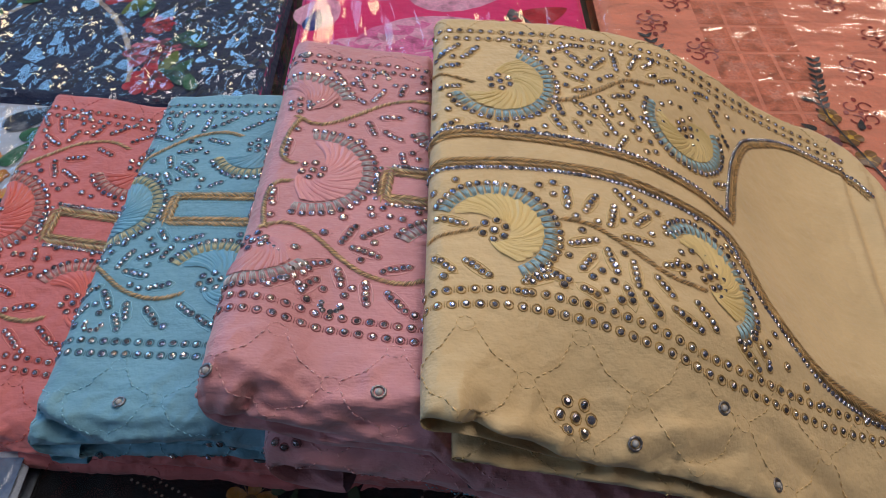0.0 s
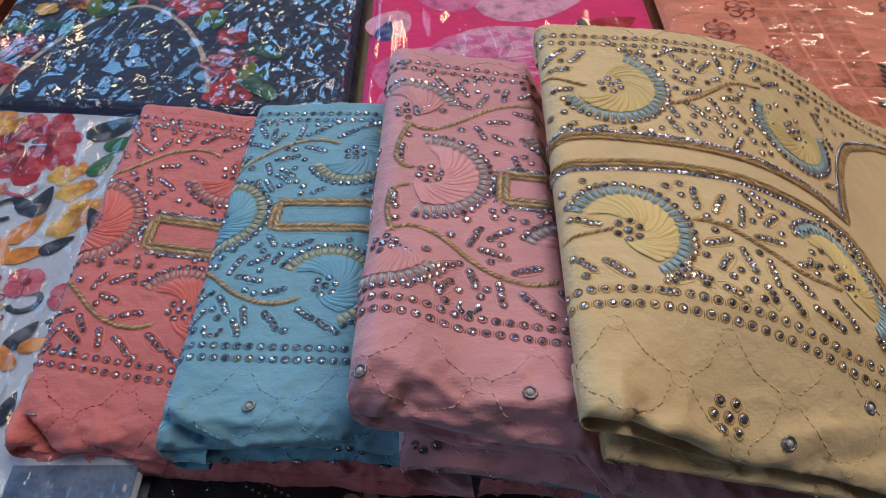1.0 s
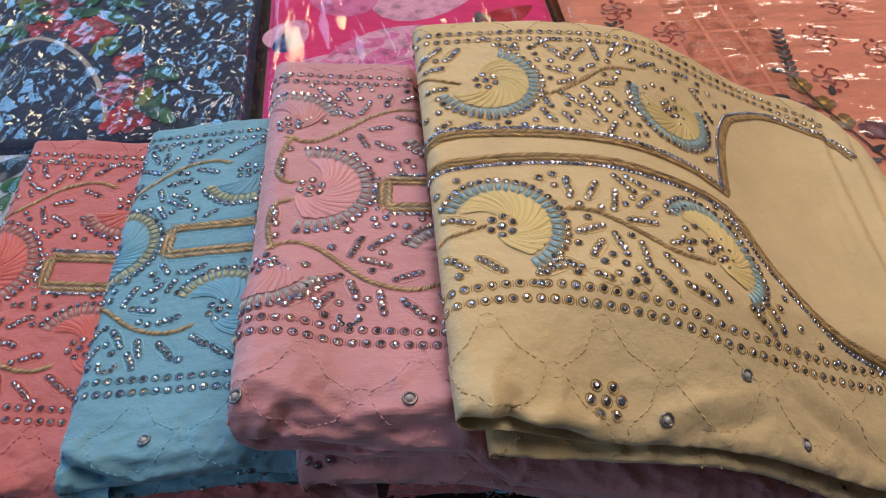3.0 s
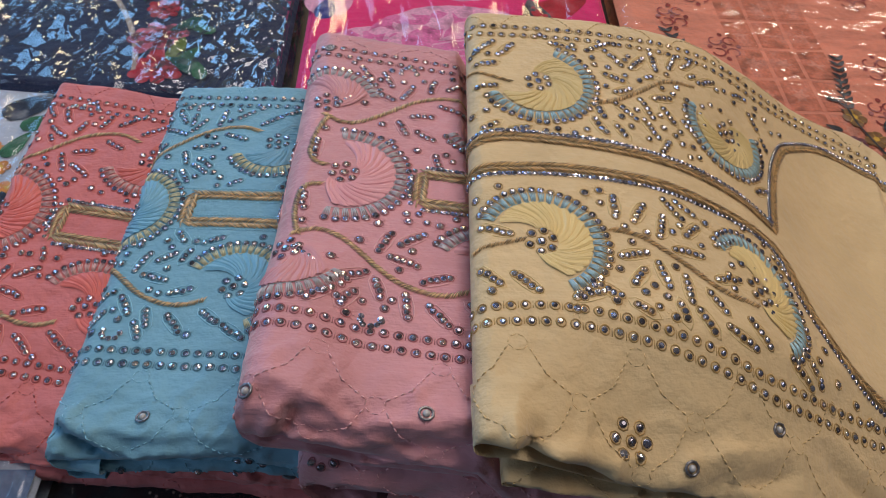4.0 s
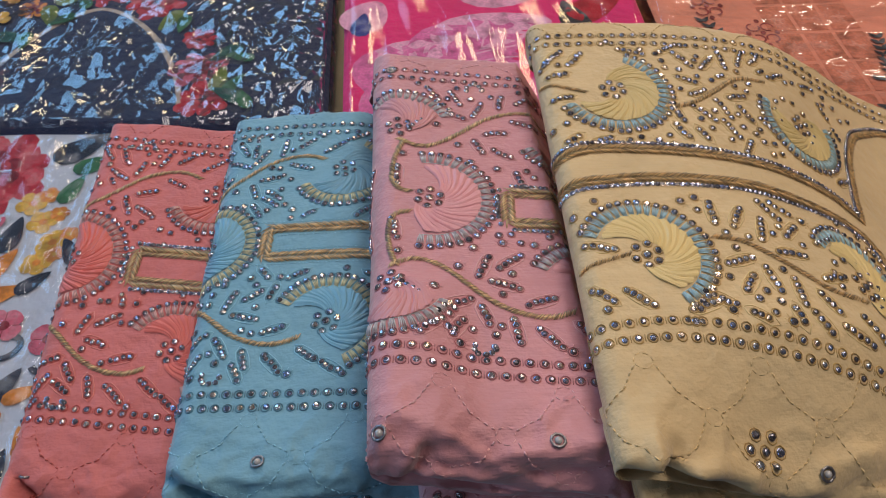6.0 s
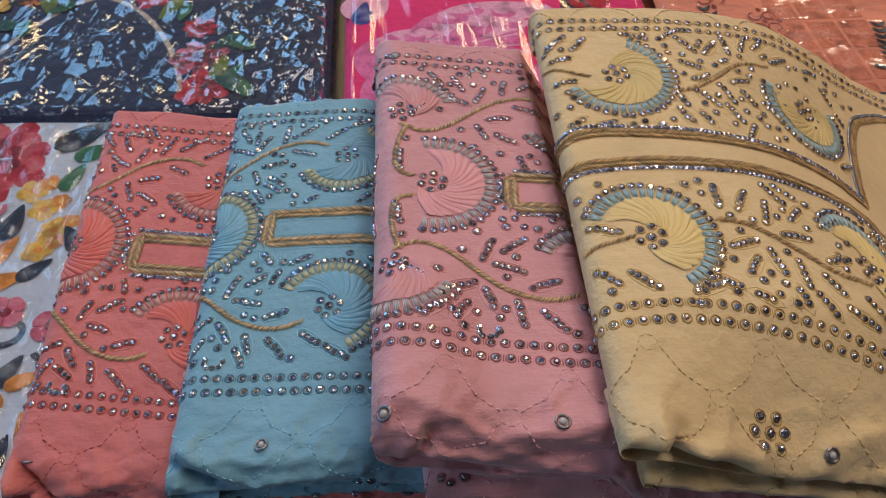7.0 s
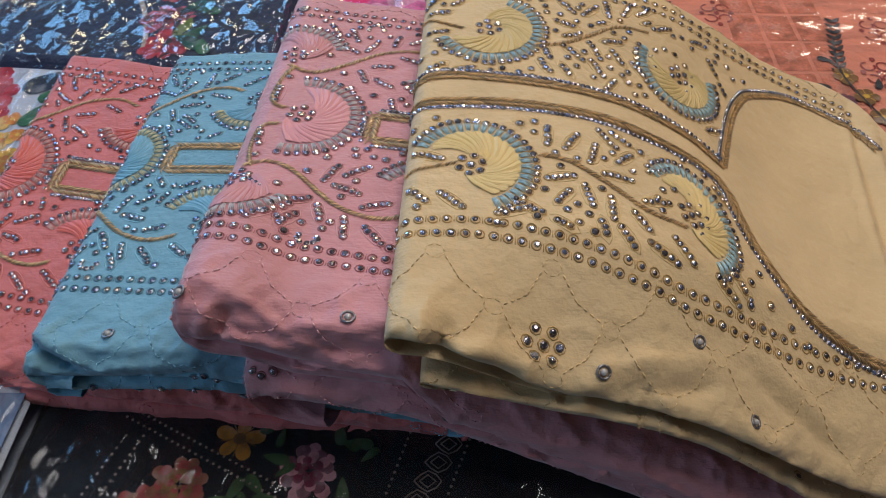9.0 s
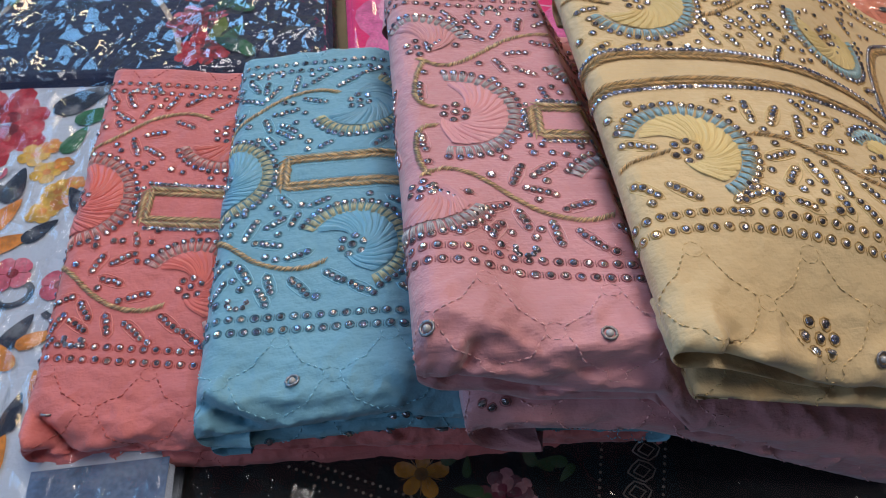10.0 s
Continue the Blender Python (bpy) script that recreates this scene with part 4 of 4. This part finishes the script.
class Printer:
    def __init__(self, thing, ground):
        self.thing, self.ground, self.h = thing, ground, 0.0001

    def blob(self, verts, faces, x, y, outline, h):
        """A patch with a centre and two rings, so that it follows the cloth."""
        base, n = len(verts), len(outline)
        verts.append((x, y, self.ground(x, y) + h))
        for f in (0.5, 1.0):
            for dx, dy in outline:
                px, py = x + dx * f, y + dy * f
                verts.append((px, py, self.ground(px, py) + h))
        for i in range(n):
            j = (i + 1) % n
            faces.append((base, base + 1 + i, base + 1 + j))
            faces.append((base + 1 + i, base + 1 + n + i, base + 1 + n + j, base + 1 + j))

    def petal(self, length, width, angle, n=12, tip=0.0):
        t = radians(angle)
        out = []
        for k in range(n):
            u = math.tau * k / n
            x, y = length * (0.5 + 0.5 * math.cos(u)), width * 0.5 * math.sin(u) * (1 - tip * math.cos(u))
            out.append((x * math.cos(t) - y * math.sin(t), x * math.sin(t) + y * math.cos(t)))
        return out

    def patch(self, name, x, y, outline, colour, label=""):
        verts, faces = [], []
        self.h += 0.000006
        self.blob(verts, faces, x, y, outline, self.h)
        return mesh_object(name, verts, faces, INK[colour], self.thing, label)

    def leaf(self, x, y, length, angle, colour, fat=0.42):
        verts, faces = [], []
        self.h += 0.000006
        t = radians(angle)
        out = [(px - length * 0.5 * math.cos(t), py - length * 0.5 * math.sin(t)) for px, py in self.petal(length, length * fat, angle, 12, 0.55)]
        self.blob(verts, faces, x, y, out, self.h)
        return mesh_object("printed_leaf", verts, faces, INK[colour], self.thing)

    def flower(self, x, y, r, petals, colour, heart, turn=0.0, fat=1.15):
        self.h += 0.00002
        rng = random.Random(int(abs(x * 9000 + y * 700)))
        verts, faces = [], []
        for k in range(petals):
            ang = turn + 360 * k / petals + rng.uniform(-6, 6)
            t = radians(ang)
            ln = r * rng.uniform(0.88, 1.08)
            out = self.petal(ln, ln * fat * 3.6 / petals, ang, 12, -0.35)
            cx, cy = ln * 0.5 * math.cos(t), ln * 0.5 * math.sin(t)
            self.blob(verts, faces, x + cx, y + cy, [(a - cx, b - cy) for a, b in out], self.h + 0.000004 * k)
        ob = mesh_object("printed_flower", verts, faces, INK[colour], self.thing)
        verts, faces = [], []
        self.blob(verts, faces, x, y, [(r * 0.26 * math.cos(math.tau * k / 10), r * 0.26 * math.sin(math.tau * k / 10)) for k in range(10)], self.h + 0.00005)
        mesh_object("flower_heart", verts, faces, INK[heart], ob)
        for k in range(petals):
            t = radians(turn + 360 * (k + 0.5) / petals)
            verts, faces = [], []
            out = self.petal(r * 0.62, r * 0.05, math.degrees(t), 8)
            self.blob(verts, faces, x + r * 0.2 * math.cos(t), y + r * 0.2 * math.sin(t), out, self.h + 0.00004)
            mesh_object("petal_vein", verts, faces, INK[heart], ob)

    def rose(self, x, y, r, outer, middle, inner, turn=0.0):
        """A full rose: three rings of overlapping petals round a dark heart."""
        self.h += 0.00004
        rng = random.Random(int(abs(x * 7000 + y * 900)))
        first = None
        for ring, (f, n, colour) in enumerate(((1.0, 8, outer), (0.86, 7, middle), (0.68, 7, outer), (0.52, 6, inner), (0.34, 5, middle), (0.2, 4, inner))):
            for k in range(n):
                ang = turn + 23 * ring + 360 * k / n + rng.uniform(-9, 9)
                t, ln = radians(ang), r * f * rng.uniform(0.9, 1.1)
                out = self.petal(ln * 0.7, ln * 3.4 / n, ang, 10, -0.4)
                cx, cy = ln * 0.35 * math.cos(t), ln * 0.35 * math.sin(t)
                verts, faces = [], []
                px, py = x + 0.3 * ln * math.cos(t) + cx, y + 0.3 * ln * math.sin(t) + cy
                self.h += 0.000002
                self.blob(verts, faces, px, py, [(a - cx, b - cy) for a, b in out], self.h)
                if first is None:
                    first = mesh_object("printed_rose", verts, faces, INK[colour], self.thing)
                else:
                    mesh_object("rose_petal", verts, faces, INK[colour], first)

    def band(self, points, width, colour, name="printed_line"):
        self.h += 0.000008
        pts = spline(points, 0.004)
        verts, faces = [], []
        for i, p in enumerate(pts):
            q0, q1 = pts[max(i - 1, 0)], pts[min(i + 1, len(pts) - 1)]
            t = math.atan2(q1[1] - q0[1], q1[0] - q0[0])
            for s in (-0.5, 0.5):
                x, y = p[0] - s * width * math.sin(t), p[1] + s * width * math.cos(t)
                verts.append((x, y, self.ground(x, y) + self.h))
        for i in range(len(pts) - 1):
            faces.append((2 * i, 2 * i + 2, 2 * i + 3, 2 * i + 1))
        return mesh_object(name, verts, faces, INK[colour], self.thing)

    def hoop(self, x, y, r, width, colour, squash=1.0, turn=0.0, arc=360):
        t0 = radians(turn)
        pts = []
        for k in range(15):
            u = radians(arc) * k / 14
            px, py = r * math.cos(u), r * squash * math.sin(u)
            pts.append((x + px * math.cos(t0) - py * math.sin(t0), y + px * math.sin(t0) + py * math.cos(t0)))
        return self.band(pts, width, colour, "printed_scroll")


# white packet: poppies, marigold sprays, an arch with looped edging
pr = Printer(white, white_ground)
# flat slate blue patch that darkens the cloth's near right corner
pr.patch("slate_blue_patch", -0.248, 0.115, [(-0.045, -0.07), (0.0, -0.07), (0.019, -0.07), (0.022, 0.0), (0.024, 0.066), (0.0, 0.066), (-0.045, 0.066), (-0.045, 0.0)], "slateblue")
for x, y, r, c, h in ((-0.376, 0.452, 0.046, "red", "deep"), (-0.446, 0.440, 0.042, "red", "deep"), (-0.50, 0.36, 0.045, "red", "deep")):
    pr.rose(x, y, r, c, "poppy", h, 20)
for x, y in ((-0.327, 0.400), (-0.316, 0.380), (-0.338, 0.418), (-0.322, 0.362), (-0.396, 0.374), (-0.392, 0.392), (-0.405, 0.358), (-0.414, 0.482), (-0.402, 0.472), (-0.425, 0.468)):
    pr.flower(x, y, 0.0115, 5, "yellow", "orange", x * 900)
    pr.flower(x + 0.010, y + 0.007, 0.0075, 5, "orange", "yellow", y * 900)
for x, y, n, t, c in ((-0.346, 0.361, 0.034, 60, "orange"), (-0.338, 0.337, 0.032, 20, "orange"), (-0.357, 0.340, 0.028, 110, "orange"), (-0.345, 0.389, 0.034, 80, "navy"), (-0.358, 0.386, 0.028, 135, "navy"),
                      (-0.313, 0.474, 0.050, 35, "navy"), (-0.300, 0.455, 0.036, 20, "green"), (-0.313, 0.430, 0.03, 65, "green"), (-0.408, 0.428, 0.040, 100, "blue"), (-0.416, 0.418, 0.036, 70, "olive"),
                      (-0.301, 0.370, 0.030, 120, "navy"), (-0.320, 0.345, 0.026, 40, "navy"), (-0.318, 0.268, 0.028, 60, "navy"), (-0.306, 0.262, 0.024, 20, "orange"), (-0.322, 0.252, 0.022, 120, "orange"),
                      (-0.316, 0.205, 0.030, 40, "navy"), (-0.328, 0.212, 0.026, 130, "navy"), (-0.309, 0.216, 0.024, 80, "navy"), (-0.314, 0.189, 0.030, 75, "orange"), (-0.330, 0.183, 0.026, 100, "orange"), (-0.298, 0.228, 0.028, 110, "orange")):
    pr.leaf(x, y, n, t, c)
for x, y in ((-0.330, 0.312), (-0.300, 0.300), (-0.420, 0.30)):
    pr.flower(x, y, 0.014, 4, "rose", "deep", 45)
    pr.hoop(x + 0.004, y - 0.016, 0.010, 0.0042, "navy", 0.8, 200, 230)
pr.hoop(-0.368, 0.380, 0.011, 0.004, "navy", 0.8, 60, 250)
pr.hoop(-0.366, 0.404, 0.012, 0.003, "rose", 0.7, 160, 220)
arch = [(-0.425, 0.366), (-0.398, 0.352), (-0.377, 0.334), (-0.357, 0.302), (-0.347, 0.272), (-0.341, 0.236), (-0.339, 0.200), (-0.345, 0.165)]
pr.band([(x - 0.007, y - 0.004) for x, y in arch], 0.016, "orange")
pr.band([(x - 0.010, y - 0.006) for x, y in arch[:6]], 0.0095, "black")
pr.band(arch, 0.0022, "yellow")
pr.band([(x - 0.016, y - 0.008) for x, y in arch], 0.0055, "black")
for x, y, t in along(spline([(x - 0.0105, y - 0.0062) for x, y in arch[:6]], 0.003), 0.0085):
    pr.patch("printed_dot", x, y, [(0.0028 * math.cos(math.tau * k / 8), 0.0028 * math.sin(math.tau * k / 8)) for k in range(8)], "yellow")
for k, (x, y, t) in enumerate(along(spline(arch, 0.003), 0.0088)):
    pr.hoop(x + 0.008, y + 0.004, 0.0062, 0.0011, "red" if k % 2 == 0 else "yellow", 0.5, 25)
pr.flower(-0.378, 0.300, 0.013, 6, "red", "orange", 0)
pr.flower(-0.392, 0.318, 0.012, 6, "orange", "deep", 30)

# navy packet: a beige ogee line, with a wreath of roses round it
pr = Printer(navy, navy_ground)
ogee = []
for k in range(25):
    u = math.pi * k / 24
    c, s = math.cos(u), math.sin(u)
    ogee.append((-0.332 + 0.086 * math.copysign(abs(c) ** 1.25, c), 0.505 + 0.145 * abs(s) ** 1.25))
pr.band(ogee, 0.0045, "beige", "printed_neckline")
for x, y, r, c in ((-0.285, 0.658, 0.030, "red"), (-0.330, 0.676, 0.024, "red"), (-0.321, 0.723, 0.030, "rose"), (-0.240, 0.597, 0.016, "red"), (-0.236, 0.556, 0.026, "rose"), (-0.228, 0.516, 0.024, "red"),
                   (-0.425, 0.580, 0.022, "rose"), (-0.430, 0.535, 0.024, "red"), (-0.392, 0.652, 0.014, "orange")):
    pr.rose(x, y, r * 0.95, c, "poppy" if c == "red" else "dusk", "deep", x * 700)
for x, y in ((-0.429, 0.729), (-0.413, 0.674), (-0.374, 0.734), (-0.404, 0.712), (-0.420, 0.640), (-0.389, 0.690), (-0.436, 0.690)):
    pr.flower(x, y, 0.012, 5, "yellow", "orange", x * 900)
for k, (x, y) in enumerate(((-0.360, 0.668), (-0.345, 0.690), (-0.300, 0.690), (-0.268, 0.625), (-0.262, 0.672), (-0.258, 0.700), (-0.217, 0.540), (-0.208, 0.520), (-0.215, 0.575), (-0.375, 0.640), (-0.400, 0.610), (-0.440, 0.610), (-0.355, 0.712), (-0.30, 0.715))):
    pr.leaf(x, y, 0.034, 40 + 67 * k, "teal" if k % 3 else "olive")
    pr.leaf(x + 0.012, y - 0.006, 0.026, 100 + 53 * k, "green")

# pink packet: broad curling petals
pr = Printer(rose, rose_ground)
for x, y, ln, wd, t, c in ((-0.066, 0.535, 0.085, 0.075, 40, "mauve"), (-0.060, 0.548, 0.07, 0.055, 30, "pale"), (0.000, 0.560, 0.13, 0.085, 15, "mauve"), (0.012, 0.585, 0.11, 0.05, 10, "pale"),
                           (-0.096, 0.612, 0.05, 0.04, 60, "pale"), (0.060, 0.500, 0.09, 0.06, 70, "mauve"), (-0.085, 0.500, 0.06, 0.035, 80, "mauve"), (0.04, 0.66, 0.12, 0.07, 20, "pale"), (-0.05, 0.68, 0.10, 0.06, 120, "mauve")):
    q = pr.petal(ln, wd, t, 20, 0.3)
    pr.patch("printed_petal", x, y, [(a - ln * 0.5 * math.cos(radians(t)), b - ln * 0.5 * math.sin(radians(t))) for a, b in q], c)
for dx in (0.0, 0.016, 0.032):
    pr.band([(-0.05 + dx, 0.50), (-0.02 + dx, 0.545 - dx * 0.3), (0.03 + dx, 0.560 - dx)], 0.0022, "pale")
pr.leaf(-0.100, 0.600, 0.034, 80, "blue", 0.5)
pr.leaf(-0.088, 0.468, 0.04, 20, "red", 0.6)
pr.leaf(0.108, 0.612, 0.06, 30, "red", 0.5)
pr.leaf(0.085, 0.600, 0.05, 100, "slate", 0.5)
pr.leaf(-0.035, 0.478, 0.05, 10, "deep", 0.4)

# orange packet: checked ground with stars, scrolled medallions, sprays of brown flowers
pr = Printer(orange, orange_ground)
for i in range(3):
    for j in range(11):
        x, y = 0.258 + 0.0290 * i, 0.36 + 0.0430 * j
        pr.patch("printed_block", x + 0.0145, y + 0.0215, [(sx * 0.0128, sy * 0.0195) for sx, sy in ((-1, -1), (0, -1), (1, -1), (1, 0), (1, 1), (0, 1), (-1, 1), (-1, 0))], "grid")
        star = [((0.0085 if k % 2 == 0 else 0.0038) * math.cos(math.tau * k / 12), (0.0105 if k % 2 == 0 else 0.0048) * math.sin(math.tau * k / 12)) for k in range(12)]
        pr.patch("printed_star", x + 0.0145, y + 0.0215, star, "salmon")
for x, y in ((0.253, 0.576), (0.386, 0.550), (0.425, 0.600), (0.368, 0.490), (0.430, 0.520), (0.245, 0.66), (0.40, 0.66), (0.42, 0.45), (0.48, 0.55), (0.215, 0.62)):
    for k in range(4):
        t = radians(45 + 90 * k)
        pr.hoop(x + 0.009 * math.cos(t), y + 0.012 * math.sin(t), 0.0055, 0.0016, "rust", 1.0, 90 * k, 290)
    for dx, dy in ((0, 0.018), (0, -0.018), (0.013, 0), (-0.013, 0), (0, 0)):
        pr.patch("printed_dot", x + dx, y + dy, [(0.0024 * math.cos(math.tau * k / 8), 0.003 * math.sin(math.tau * k / 8)) for k in range(8)], "rust")
for x0, y0, x1, y1 in ((0.205, 0.600, 0.240, 0.520), (0.352, 0.565, 0.336, 0.490)):
    for k in range(10):
        f = k / 9
        for s in (-1, 1):
            pr.leaf(x0 + (x1 - x0) * f + s * 0.0034, y0 + (y1 - y0) * f, 0.0098, 90 - s * 42, "slate", 0.42)
for x, y, r, c in ((0.338, 0.484, 0.017, "brown"), (0.347, 0.458, 0.015, "brown"), (0.352, 0.432, 0.016, "brown"), (0.372, 0.420, 0.019, "dusk"), (0.330, 0.452, 0.012, "dusk"), (0.385, 0.395, 0.017, "brown")):
    pr.flower(x, y, r * 0.68, 5, c, "yellow" if c == "brown" else "deep", x * 1000)
for k, (x, y) in enumerate(((0.316, 0.470), (0.312, 0.456), (0.322, 0.440), (0.362, 0.474), (0.340, 0.415), (0.365, 0.398), (0.355, 0.385), (0.328, 0.505))):
    pr.leaf(x, y, 0.014, 150 - 25 * k, "slate", 0.42)
pr.band([(0.345, 0.54), (0.336, 0.49), (0.348, 0.44), (0.366, 0.38)], 0.0018, "slate")

# black packet: dotted bands, lozenges and roses
pr = Printer(black, black_ground)
pr.flower(-0.097, 0.160, 0.0145, 5, "ochre", "brown", 10, 0.8)
pr.rose(-0.055, 0.141, 0.0175, "old_rose", "dusk", "wine", 30)
pr.rose(-0.125, 0.132, 0.017, "clay", "rust", "brown", 15)
pr.rose(-0.143, 0.116, 0.015, "rust", "clay", "brown", 50)
for k, (x, y) in enumerate(((-0.079, 0.168), (-0.040, 0.164), (-0.028, 0.158), (-0.094, 0.129), (-0.083, 0.132), (-0.105, 0.122), (-0.035, 0.130), (-0.074, 0.148))):
    pr.leaf(x, y, 0.016, 30 + 71 * k, "moss", 0.4)
    pr.leaf(x + 0.006, y - 0.007, 0.013, 80 + 71 * k, "moss", 0.35)
for p, q in (((-0.165, 0.172), (-0.068, 0.124)), ((-0.160, 0.176), (-0.062, 0.128)), ((-0.152, 0.160), (-0.175, 0.10)), ((-0.162, 0.160), (-0.185, 0.10)), ((0.000, 0.165), (-0.02, 0.10)), ((0.035, 0.165), (0.012, 0.10)), ((-0.01, 0.168), (0.03, 0.168))):
    for x, y, t in along([p, q], 0.0042):
        pr.patch("printed_dot", x, y, [(0.0009 * math.cos(math.tau * k / 6), 0.0009 * math.sin(math.tau * k / 6)) for k in range(6)], "silver")
for k in range(6):
    x, y = 0.022 - 0.0055 * k, 0.158 - 0.011 * k
    for r in (0.0075, 0.0045):
        pr.band([(x - r, y), (x, y + r * 0.8), (x + r, y), (x, y - r * 0.8), (x - r, y)], 0.0009, "silver", "printed_lozenge")
